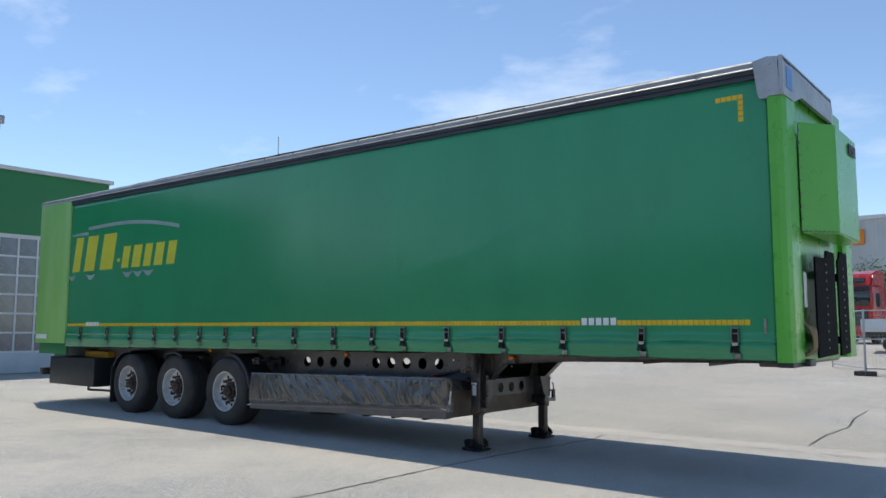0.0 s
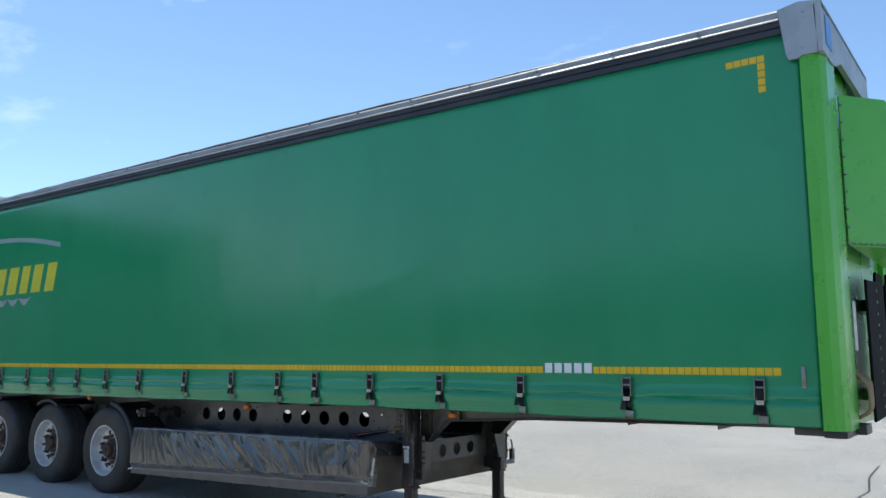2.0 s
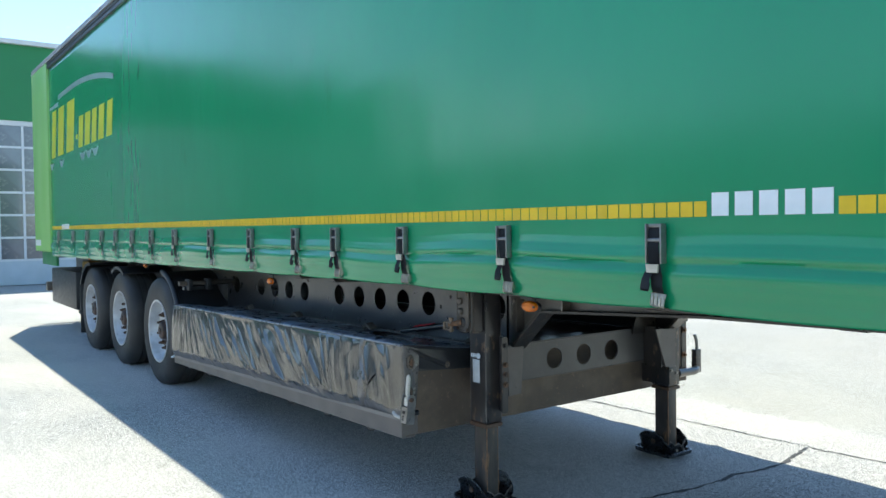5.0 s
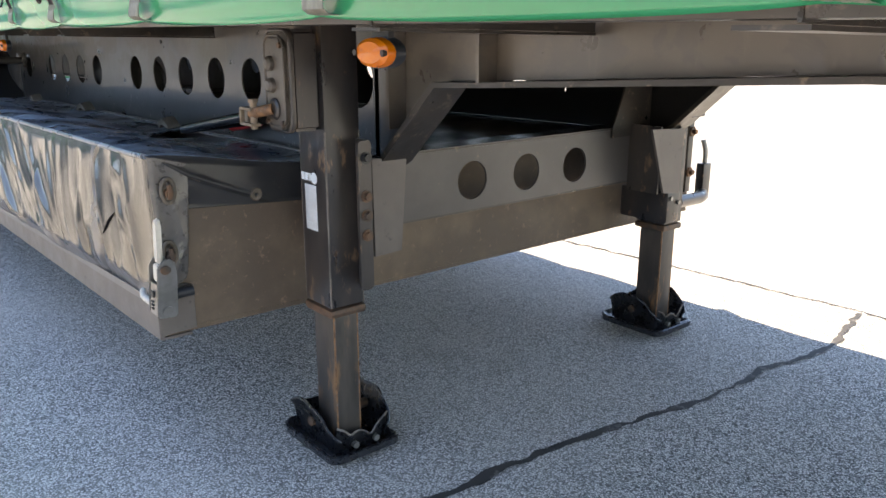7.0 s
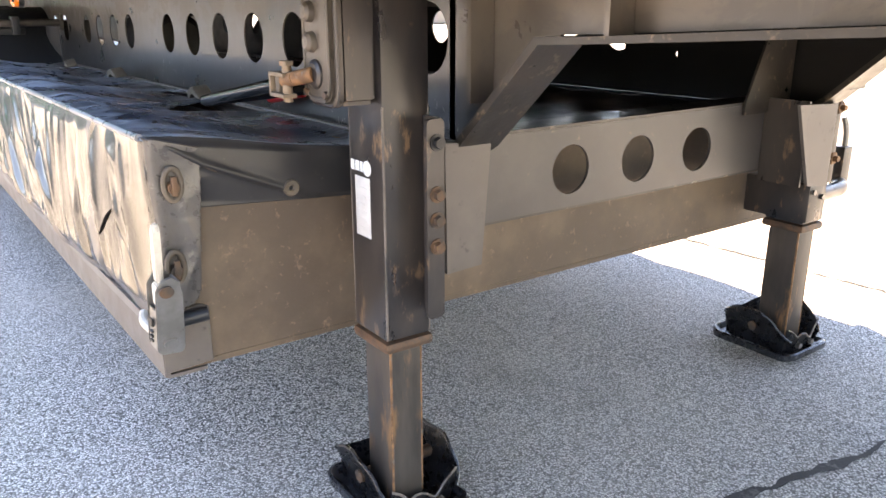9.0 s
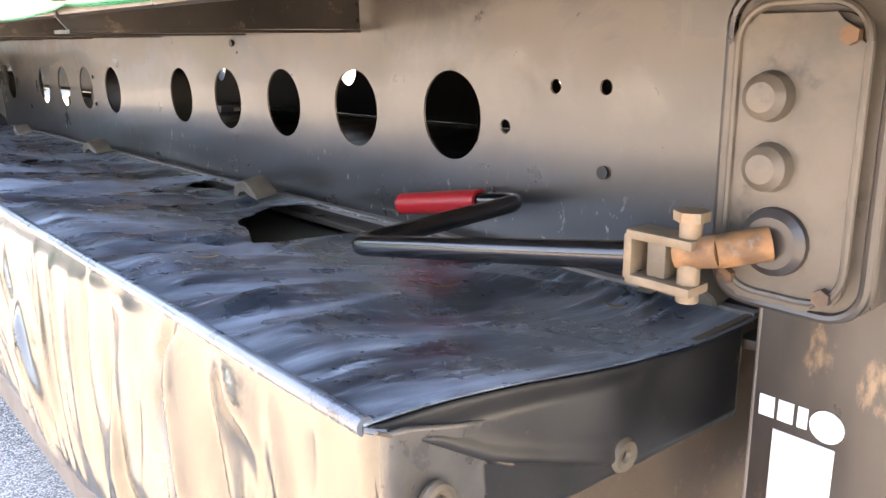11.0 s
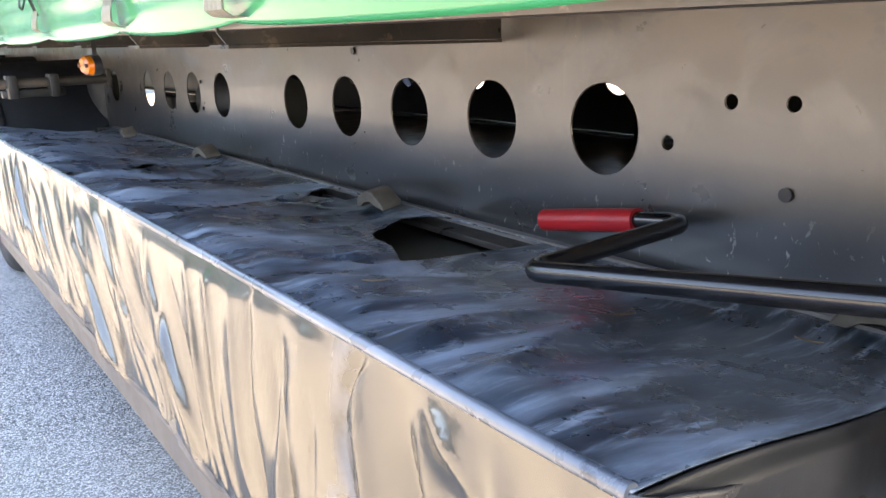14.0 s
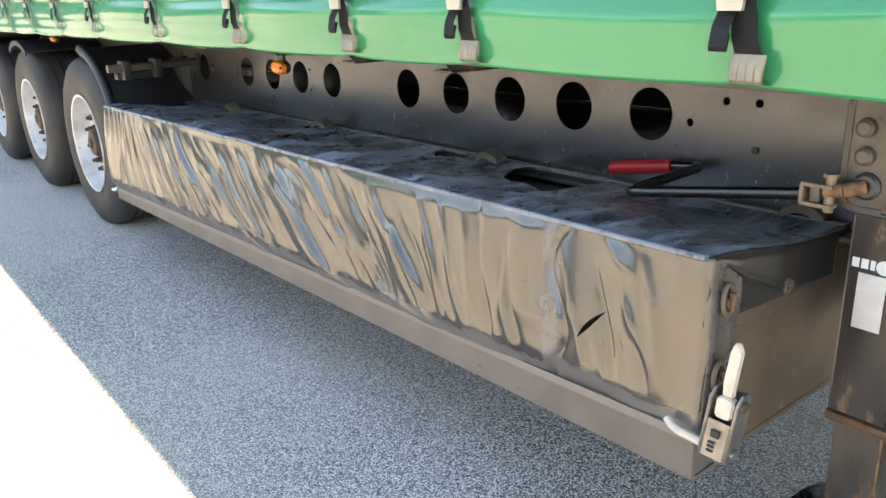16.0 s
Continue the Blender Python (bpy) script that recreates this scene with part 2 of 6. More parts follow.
M_GALV = surface("galvanised_fence", (0.42, 0.43, 0.44), (0.36, 0.37, 0.38), 4, rough=(0.4, 0.5), metal=0.6)
M_TAR = surface("crack_filler", (0.035, 0.033, 0.031), (0.06, 0.056, 0.052), 3, (0.14, 0.13, 0.12), 20, (0.55, 0.65), (0.7, 0.85), bump=0.3, bump_scale=90)
M_WOOD = surface("dusty_plank", (0.10, 0.085, 0.06), (0.07, 0.06, 0.045), 3, rough=(0.7, 0.8), stretch=(0.2, 1, 1))


class Nodes:
    """A short way to write node graphs."""

    def __init__(self, name):
        self.m = bpy.data.materials.new(name)
        self.m.use_nodes = True
        self.n, self.l = self.m.node_tree.nodes, self.m.node_tree.links
        self.p = self.n["Principled BSDF"]
        self.co = self.n.new("ShaderNodeTexCoord").outputs["Object"]
        xyz = self.n.new("ShaderNodeSeparateXYZ")
        self.l.new(self.co, xyz.inputs["Vector"])
        self.x, self.y, self.z = xyz.outputs

    def put(self, socket, v):
        if isinstance(v, tuple):
            socket.default_value = rgb(v) if len(v) == 3 and socket.type == "RGBA" else v
        elif isinstance(v, (int, float)):
            socket.default_value = v
        else:
            self.l.new(v, socket)

    def scaled(self, scale, turn=0.0):
        mp = self.n.new("ShaderNodeMapping")
        mp.inputs["Scale"].default_value, mp.inputs["Rotation"].default_value = scale, (0, 0, turn)
        self.l.new(self.co, mp.inputs["Vector"])
        return mp.outputs["Vector"]

    def noise(self, scale, detail=5.0, roughness=0.6, at=None, distortion=0.0):
        t = self.n.new("ShaderNodeTexNoise")
        for k, v in (("Scale", scale), ("Detail", detail), ("Roughness", roughness), ("Distortion", distortion)):
            t.inputs[k].default_value = v
        self.l.new(at or self.co, t.inputs["Vector"])
        return t.outputs["Fac"]

    def cells(self, scale, at=None):
        t = self.n.new("ShaderNodeTexVoronoi")
        t.inputs["Scale"].default_value = scale
        self.l.new(at or self.co, t.inputs["Vector"])
        bw = self.n.new("ShaderNodeRGBToBW")
        self.l.new(t.outputs["Color"], bw.inputs["Color"])
        return t.outputs["Distance"], bw.outputs["Val"]

    def ramp(self, src, a, b, lo=0.0, hi=1.0):
        r = self.n.new("ShaderNodeMapRange")
        r.interpolation_type = "SMOOTHSTEP"
        for k, v in (("From Min", a), ("From Max", b), ("To Min", lo), ("To Max", hi)):
            r.inputs[k].default_value = v
        self.l.new(src, r.inputs["Value"])
        return r.outputs["Result"]

    def math(self, kind, a, b=0.0):
        t = self.n.new("ShaderNodeMath")
        t.operation = kind
        self.put(t.inputs[0], a)
        self.put(t.inputs[1], b)
        return t.outputs[0]

    def mix(self, fac, a, b, kind="MIX"):
        x = self.n.new("ShaderNodeMix")
        x.data_type, x.blend_type = "RGBA", kind
        self.put(x.inputs["Factor"], fac)
        self.put(x.inputs["A"], a)
        self.put(x.inputs["B"], b)
        return x.outputs["Result"]

    def bump(self, height, strength, distance, last=None):
        b = self.n.new("ShaderNodeBump")
        b.inputs["Strength"].default_value, b.inputs["Distance"].default_value = strength, distance
        self.l.new(height, b.inputs["Height"])
        if last:
            self.l.new(last, b.inputs["Normal"])
        return b.outputs["Normal"]

    def done(self, colour, rough, normal=None, spec=0.5, ior=1.5, coat=0.0):
        self.put(self.p.inputs["Base Color"], colour)
        self.put(self.p.inputs["Roughness"], rough)
        if normal:
            self.l.new(normal, self.p.inputs["Normal"])
        self.p.inputs["Specular IOR Level"].default_value, self.p.inputs["IOR"].default_value = spec, ior
        self.p.inputs["Coat Weight"].default_value = coat
        return self.m


def ground_material():
    """Pale chippings with dark gaps, worn and stained, with a paler gutter strip."""
    k = Nodes("weathered_asphalt")
    far, tone = k.cells(192.0)
    stone = k.mix(k.ramp(tone, 0.25, 0.72), (0.36, 0.35, 0.335), (0.95, 0.92, 0.87))
    gap = k.math("MULTIPLY", k.ramp(far, 0.46, 0.64), k.ramp(k.noise(60.0, 3.0), 0.30, 0.62, 0.6, 1.0))
    col = k.mix(gap, stone, (0.045, 0.045, 0.046))
    col = k.mix(k.ramp(k.noise(420.0, 2.0), 0.56, 0.64, 0.0, 0.8), col, (0.07, 0.07, 0.07))
    col = k.mix(k.ramp(k.noise(0.35, 6.0, 0.62), 0.35, 0.7, 0.0, 0.5), col, (0.62, 0.57, 0.50))
    col = k.mix(k.ramp(k.noise(1.3, 6.0, 0.7), 0.58, 0.80, 0.0, 0.5), col, (0.19, 0.178, 0.16))
    col = k.mix(k.ramp(k.noise(5.5, 5.0, 0.65), 0.66, 0.76, 0.0, 0.35), col, (0.12, 0.115, 0.105))
    edge = k.math("ADD", k.y, k.math("MULTIPLY", k.noise(2.2, 5.0, 0.65), 0.35))
    strip = k.math("MULTIPLY", k.ramp(edge, 2.93, 2.99), k.ramp(edge, 3.58, 3.42))
    col = k.mix(k.math("MULTIPLY", strip, 0.28), col, (0.62, 0.54, 0.47))
    beyond = k.math("MULTIPLY", k.ramp(edge, 3.46, 3.62), k.ramp(k.noise(0.22, 5.0), 0.30, 0.60, 0.2, 0.5))
    col = k.mix(beyond, col, (0.36, 0.32, 0.26))
    return k.done(col, 0.85, k.bump(far, 0.6, -0.004), 0.3)


def web_material():
    """Black chassis paint under road dust, with reflected ground painted in above, chipped with pale specks near the
    foot of the plate.
    """
    k = Nodes("dusty_black_web")
    # tan above, dark below: dust plus the reflections of ground and tarpaulin, as colour
    dust_and_reflection = k.ramp(k.math("ADD", k.z, k.math("MULTIPLY", k.noise(3.5, 6.0, 0.65), 0.14)), 0.955, 1.08, 0.12, 1.0)
    dust = k.math("MULTIPLY", dust_and_reflection, k.ramp(k.noise(2.6), 0.30, 0.62, 0.35, 1.0))
    col = k.mix(dust, (0.021, 0.021, 0.023), (0.105, 0.085, 0.066))
    film = k.ramp(k.noise(6.0, 8.0, 0.62, k.scaled((1, 1, 1.3)), 0.6), 0.47, 0.53)
    film = k.math("MULTIPLY", film, k.ramp(k.z, 0.93, 1.10))
    col = k.mix(k.math("MULTIPLY", film, 0.30), col, (0.17, 0.135, 0.10))
    drip = k.ramp(k.noise(38.0, 4.0, 0.6, k.scaled((1, 1, 0.12))), 0.60, 0.75, 0.0, 0.35)
    col = k.mix(k.math("MULTIPLY", drip, k.ramp(k.z, 0.98, 1.18)), col, (0.19, 0.15, 0.11))
    speck = k.ramp(k.noise(75.0, 5.0, 0.6, k.scaled((1.0, 1.0, 0.55)), 0.6), 0.635, 0.665)
    where = k.math("MULTIPLY", k.ramp(k.noise(5.0, 4.0), 0.36, 0.56), k.ramp(k.z, 0.95, 0.86, 0.03, 1.0))
    speck = k.math("MULTIPLY", speck, where)
    col = k.mix(k.math("MULTIPLY", speck, 0.85), col, (0.33, 0.31, 0.28))
    chip = k.ramp(k.noise(55.0, 5.0, 0.6), 0.70, 0.74)
    col = k.mix(k.math("MULTIPLY", chip, k.ramp(k.noise(5.0), 0.45, 0.6)), col, (0.30, 0.22, 0.15))
    rough = k.math("ADD", k.ramp(k.noise(9.0), 0.3, 0.7, 0.27, 0.31), k.math("MULTIPLY", k.math("MAXIMUM", film, speck), 0.12))
    return k.done(col, rough, k.bump(k.noise(150.0, 3.0), 0.05, 0.002, k.bump(k.noise(4.0, 3.0), 0.02, 0.075)), 1.0, coat=0.15)


def tarp_side_material():
    """Glossy black tarpaulin, grey with dried mud along its foot and at one worn seam."""
    k = Nodes("black_pvc_tarp")
    col = k.mix(k.ramp(k.noise(3.0), 0.35, 0.65), (0.020, 0.017, 0.013), (0.044, 0.035, 0.024))
    col = k.mix(k.ramp(k.noise(34.0, 6.0, 0.65), 0.63, 0.77, 0.0, 0.8), col, (0.12, 0.098, 0.07))
    low = k.math("ADD", k.z, k.math("MULTIPLY", k.math("SUBTRACT", 9.845, k.x), 0.037))
    low = k.math("ADD", low, k.math("MULTIPLY", k.noise(6.5, 7.0, 0.65), -0.16))
    mud = k.ramp(low, 0.495, 0.455)
    seam = k.math("ABSOLUTE", k.math("SUBTRACT", k.math("ADD", k.x, k.math("MULTIPLY", k.noise(9.0, 4.0), 0.07)), 9.515))
    seam = k.math("MULTIPLY", k.ramp(seam, 0.045, 0.012), k.ramp(k.noise(16.0, 6.0), 0.36, 0.55))
    mud = k.math("MAXIMUM", mud, seam)
    col = k.mix(k.math("MULTIPLY", mud, 0.75), col, (0.135, 0.125, 0.125))
    rough = k.math("ADD", k.ramp(k.noise(12.0), 0.3, 0.7, 0.15, 0.24), k.math("MULTIPLY", mud, 0.22))
    return k.done(col, rough, k.bump(k.noise(130.0, 3.0), 0.10, 0.0023), 1.0, 1.62)


def tarp_top_material():
    """Blue-black tarpaulin with sky sheen and rubbed dust painted in streaks across its folds, and fine lint."""
    k = Nodes("dusty_black_tarp_with_sheen")
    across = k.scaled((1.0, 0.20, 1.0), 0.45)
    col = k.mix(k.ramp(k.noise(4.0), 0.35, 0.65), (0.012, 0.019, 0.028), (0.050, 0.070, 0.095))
    # pale blue streaks: the sky's sheen on the folds, painted together with dust
    dust_sheen = k.ramp(k.noise(9.0, 7.0, 0.60, across, 0.5), 0.44, 0.76)
    col = k.mix(dust_sheen, col, (0.42, 0.51, 0.60))
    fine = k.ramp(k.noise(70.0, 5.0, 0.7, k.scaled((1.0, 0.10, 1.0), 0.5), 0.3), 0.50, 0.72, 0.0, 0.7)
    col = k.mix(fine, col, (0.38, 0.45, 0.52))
    far, tone = k.cells(120.0)
    lint = k.math("MULTIPLY", k.ramp(far, 0.12, 0.07), k.ramp(tone, 0.92, 0.94))
    col = k.mix(lint, col, (0.55, 0.53, 0.50))
    rough = k.math("ADD", k.ramp(k.noise(14.0), 0.3, 0.7, 0.22, 0.36), k.math("MULTIPLY", dust_sheen, 0.10))
    wave = k.bump(k.noise(6.5, 2.0, 0.45, across, 0.4), 0.24, 0.030)
    wrinkle = k.bump(k.noise(22.0, 2.0, 0.5, across, 0.3), 0.30, 0.007, wave)
    return k.done(col, rough, k.bump(k.noise(130.0, 4.0, 0.65), 0.18, 0.002, wrinkle), 1.0, 1.7)


M_WEB, M_TARP, M_TARP_TOP = web_material(), tarp_side_material(), tarp_top_material()
M_GROUND = ground_material()


# ---------------------------------------------------------------- mesh helpers
def finish(name, bm, material, angle=32):
    me = bpy.data.meshes.new(name)
    bmesh.ops.recalc_face_normals(bm, faces=bm.faces[:])
    bm.to_mesh(me)
    bm.free()
    me.materials.append(material)
    if angle is not None:
        me.polygons.foreach_set("use_smooth", [True] * len(me.polygons))
        me.set_sharp_from_angle(angle=radians(angle))
    return me


def part(name, bm, material, parent, label="", angle=32):
    """One mesh, in the world's coordinates, under a thing or a part."""
    ob = new(name, finish(name, bm, material, angle))
    if parent:
        hang(ob, parent)
    if label:
        tagged(ob, label)
    return ob


def hang(ob, parent):
    ob.parent = parent
    if parent.type == "EMPTY":
        ob.matrix_parent_inverse = Matrix.Translation(-parent.location)
    return ob


def piece(name, me, parent, at, turn=None):
    """An object of its own on a shared mesh."""
    ob = hang(new(name, me), parent)
    ob.location = at
    if turn:
        ob.rotation_euler = turn
    return ob


def thing(name, at, label, category, group="", kind=""):
    ob = new(name)
    ob.location = at
    ob.empty_display_size = 0.3
    return tagged(ob, label, category, group, kind)


def box(bm, x0, x1, y0, y1, z0, z1, bevel=0.0, seg=2):
    vs = [bm.verts.new((x, y, z)) for x in (x0, x1) for y in (y0, y1) for z in (z0, z1)]
    fs = [bm.faces.new([vs[i] for i in f]) for f in ((0, 1, 3, 2), (4, 6, 7, 5), (0, 4, 5, 1), (2, 3, 7, 6), (0, 2, 6, 4), (1, 5, 7, 3))]
    if bevel:
        es = {e for f in fs for e in f.edges}
        bmesh.ops.bevel(bm, geom=list(es), offset=bevel, segments=seg, affect="EDGES", profile=0.6)
    return bm


def boxes(*rows, bevel=0.0):
    bm = bmesh.new()
    for r in rows:
        box(bm, *r, bevel=bevel)
    return bm


def rod(bm, a, b, r, seg=16, r2=None):
    a, b = Vector(a), Vector(b)
    d = b - a
    m = Matrix.Translation((a + b) / 2) @ d.to_track_quat("Z", "Y").to_matrix().to_4x4()
    bmesh.ops.create_cone(bm, cap_ends=True, segments=seg, radius1=r, radius2=r if r2 is None else r2, depth=d.length, matrix=m)
    return bm


def bent_tube(bm, points, r, bend=0.03, seg=14, steps=6):
    """A round bar through the points with rounded corners."""
    pts = [Vector(p) for p in points]
    path = [pts[0]]
    for a, b, c in zip(pts, pts[1:], pts[2:]):
        u, v = (a - b).normalized(), (c - b).normalized()
        p, q = b + u * bend, b + v * bend
        for i in range(steps + 1):
            s = i / steps
            path.append(p * (1 - s) ** 2 + b * 2 * s * (1 - s) + q * s ** 2)
    path.append(pts[-1])
    rings, up = [], None
    for i, p in enumerate(path):
        d = (path[min(i + 1, len(path) - 1)] - path[max(i - 1, 0)]).normalized()
        if up is None:
            up = d.orthogonal().normalized()
        up = (up - d * up.dot(d)).normalized()
        side = d.cross(up)
        rings.append([bm.verts.new(p + r * (math.cos(k) * up + math.sin(k) * side)) for k in (2 * math.pi * j / seg for j in range(seg))])
    for g, h in zip(rings, rings[1:]):
        for j in range(seg):
            bm.faces.new((g[j], g[(j + 1) % seg], h[(j + 1) % seg], h[j]))
    bm.faces.new(rings[0])
    bm.faces.new(rings[-1])
    return bm


def lathe(bm, profile, centre, seg=48, axis="y"):
    """Turns (radius, along) pairs round an axis through the centre."""
    cx, cy, cz = centre
    rings = []
    for r, y in profile:
        ring = []
        for j in range(seg):
            a = 2 * math.pi * j / seg
            c, s = r * math.cos(a), r * math.sin(a)
            ring.append(bm.verts.new((cx + c, cy + y, cz + s) if axis == "y" else (cx + y, cy + c, cz + s)))
        rings.append(ring)
    for g, h in zip(rings, rings[1:]):
        for j in range(seg):
            bm.faces.new((g[j], g[(j + 1) % seg], h[(j + 1) % seg], h[j]))
    return bm


def prism(bm, outline, a, b, plane="xz"):
    """An outline in a plane, given depth from a to b along the third axis."""
    def at(u, v, w):
        return {"xz": (u, w, v), "yz": (w, u, v), "xy": (u, v, w)}[plane]
    lo, hi = ([bm.verts.new(at(u, v, w)) for u, v in outline] for w in (a, b))
    bm.faces.new(lo)
    bm.faces.new(hi)
    for i in range(len(lo)):
        j = (i + 1) % len(lo)
        bm.faces.new((lo[i], lo[j], hi[j], hi[i]))
    return bm


def rounded(u0, u1, v0, v1, r, seg=5):
    out = []
    for cu, cv, a0 in ((u1 - r, v1 - r, 0), (u0 + r, v1 - r, 90), (u0 + r, v0 + r, 180), (u1 - r, v0 + r, 270)):
        for i in range(seg + 1):
            a = radians(a0 + 90 * i / seg)
            out.append((cu + r * math.cos(a), cv + r * math.sin(a)))
    return out


def holed_plate(bm, u0, u1, v0, v1, holes, w0, w1, plane="xz", seg=32):
    """A plate of thickness w0..w1 with round holes (u, v, radius) in one row along u."""
    def at(u, v, w):
        return {"xz": (u, w, v), "yz": (w, u, v)}[plane]
    holes = sorted(holes)
    spans = []
    for i, (u, v, r) in enumerate(holes):
        left = max(u - 1.35 * r, (holes[i - 1][0] + u) / 2) if i else u - 1.35 * r
        right = min(u + 1.35 * r, (holes[i + 1][0] + u) / 2) if i + 1 < len(holes) else u + 1.35 * r
        spans.append((left, right, u, v, r))
    solid, last = [], u0
    for a, b, *_ in spans:
        if a - last > 1e-5:
            solid.append((last, a))
        last = b
    if u1 - last > 1e-5:
        solid.append((last, u1))
    for w in (w0, w1):
        for a, b in solid:
            bm.faces.new([bm.verts.new(at(u, v, w)) for u, v in ((a, v0), (b, v0), (b, v1), (a, v1))])
    for a, b, cu, cv, r in spans:
        angles = {2 * math.pi * j / seg for j in range(seg)}
        corners = [math.atan2(v - cv, u - cu) % (2 * math.pi) for u in (a, b) for v in (v0, v1)]
        angles = sorted(angles | set(corners))
        rings = []
        for w in (w0, w1):
            inner, outer = [], []
            for t in angles:
                c, s = math.cos(t), math.sin(t)
                k = min((((b if c > 0 else a) - cu) / c) if abs(c) > 1e-9 else 1e9, (((v1 if s > 0 else v0) - cv) / s) if abs(s) > 1e-9 else 1e9)
                inner.append(bm.verts.new(at(cu + r * c, cv + r * s, w)))
                outer.append(bm.verts.new(at(cu + k * c, cv + k * s, w)))
            rings.append(inner)
            for i in range(len(angles)):
                j = (i + 1) % len(angles)
                bm.faces.new((inner[i], inner[j], outer[j], outer[i]))
        for i in range(len(angles)):
            j = (i + 1) % len(angles)
            bm.faces.new((rings[0][i], rings[0][j], rings[1][j], rings[1][i]))
    for u in (u0, u1):
        bm.faces.new([bm.verts.new(at(u, v, w)) for v, w in ((v0, w0), (v1, w0), (v1, w1), (v0, w1))])
    for v in (v0, v1):
        bm.faces.new([bm.verts.new(at(u, v, w)) for u, w in ((u0, w0), (u1, w0), (u1, w1), (u0, w1))])
    bmesh.ops.remove_doubles(bm, verts=bm.verts[:], dist=1e-5)
    return bm


def sheet(bm, us, vs, place):
    grid = [[bm.verts.new(place(u, v)) for v in vs] for u in us]
    for a, b in zip(grid, grid[1:]):
        for j in range(len(vs) - 1):
            bm.faces.new((a[j], b[j], b[j + 1], a[j + 1]))
    return grid


def spread(a, b, n):
    return [a + (b - a) * i / n for i in range(n + 1)]


def curve_at(x, table):
    for (a, p), (b, q) in zip(table, table[1:]):
        if x <= b:
            s = max(0.0, (x - a) / (b - a))
            return p + (q - p) * s * s * (3 - 2 * s)
    return table[-1][1]


def smooth(a, b, x):
    s = min(1.0, max(0.0, (x - a) / (b - a)))
    return s * s * (3 - 2 * s)


# ---------------------------------------------------------------- ground and distance
def lie(x, y):
    """The yard's height: level, rising a little towards the far buildings."""
    return 0.75 * smooth(14, 42, y) * smooth(-10, 4, x)


def make_ground():
    bm = bmesh.new()
    xs = [-3000, -600, -150, -60, -30] + spread(-20, 40, 30) + [60, 150, 600, 3000]
    ys = [-3000, -600, -150, -60, -25] + spread(-12, 60, 36) + [100, 300, 900, 3000]
    sheet(bm, xs, ys, lambda x, y: (x, y, lie(x, y)))
    tagged(part("ground", bm, M_GROUND, None), "pale weathered asphalt yard with stains and cracks", "ground", kind="structure")


def crack(points, width, seed, label):
    """A sealed crack: a thin uneven strip of filler."""
    bm = bmesh.new()
    path = []
    for (x0, y0), (x1, y1) in zip(points, points[1:]):
        n = max(2, int(math.hypot(x1 - x0, y1 - y0) / 0.018))
        path += [(x0 + (x1 - x0) * i / n, y0 + (y1 - y0) * i / n) for i in range(n)]
    path.append(points[-1])
    rows = []
    for i, (x, y) in enumerate(path):
        a, b = path[max(i - 1, 0)], path[min(i + 1, len(path) - 1)]
        d = Vector((b[0] - a[0], b[1] - a[1], 0)).normalized()
        s = Vector((-d.y, d.x, 0))
        wob = 0.020 * noise.noise((x * 5, y * 5, seed)) + 0.016 * noise.noise((x * 17, y * 17, seed))
        w = width * (0.85 + 0.6 * noise.noise((x * 9, y * 9, seed + 5)) + 0.5 * noise.noise((x * 31, y * 31, seed + 9)))
        c = Vector((x, y, lie(x, y) + 0.004)) + s * wob
        rows.append((bm.verts.new(c + s * w * 0.5), bm.verts.new(c + Vector((0, 0, 0.001))), bm.verts.new(c - s * w * 0.5)))
    for g, h in zip(rows, rows[1:]):
        bm.faces.new((g[0], h[0], h[1], g[1]))
        bm.faces.new((g[1], h[1], h[2], g[2]))
    tagged(part("pavement_crack", bm, M_TAR, None), label, "crack", kind="structure")


make_ground()
crack([(10.20, -3.4), (10.33, -2.3), (10.30, -0.9), (10.34, 0.2), (10.39, 0.97), (10.45, 1.25), (10.49, 1.49), (10.50, 1.9), (10.54, 2.3), (10.46, 2.72)], 0.029, 3.0,
      "dark tar-filled crack running across the asphalt")
crack([(5.0, 2.55), (7.2, 2.6), (8.85, 2.66), (9.62, 2.71), (10.45, 2.75), (12.2, 2.85), (14.5, 2.8), (19.0, 3.0)], 0.016, 8.0, "thin joint crack in the pale asphalt")
crack([(12.92, 3.5), (12.85, 4.6), (12.90, 5.8), (12.70, 7.2), (12.63, 8.6)], 0.030, 14.0, "dark wandering crack in the sunlit asphalt")


# ---------------------------------------------------------------- the semi-trailer
REAR, WIDE, ROOF = -0.86, 2.47, 3.93
trailer = thing("semi_trailer", (6.4, 1.24, 0), "parked three-axle curtain-side semi-trailer with dark green curtain", "semi-trailer")

# strap places along the curtain's hem
STRAPS = [13.22, 12.31, 11.43, 10.64, 9.86, 9.16, 8.64, 7.92, 7.12, 6.23, 5.53, 4.85, 4.18, 3.55, 2.78, 1.98, 1.0]
HEM = [(1.165, 0.004), (1.20, 0.018), (1.25, 0.034), (1.283, 0.045), (1.300, 0.044), (1.318, 0.030), (1.332, 0.016), (1.340, 0.012), (1.352, 0.026), (1.364, 0.029),
       (1.386, 0.018), (1.408, 0.006), (1.44, 0.001), (1.50, 0.0)]
TIES = sorted([0.30] + STRAPS + [13.75])


def belly(x):
    """How far a place on the hem is from its straps: 0 at a strap, 1 between two."""
    for a, b in zip(TIES, TIES[1:]):
        if a <= x <= b:
            return math.sin(math.pi * (x - a) / (b - a)) ** 0.5
    return 0.0


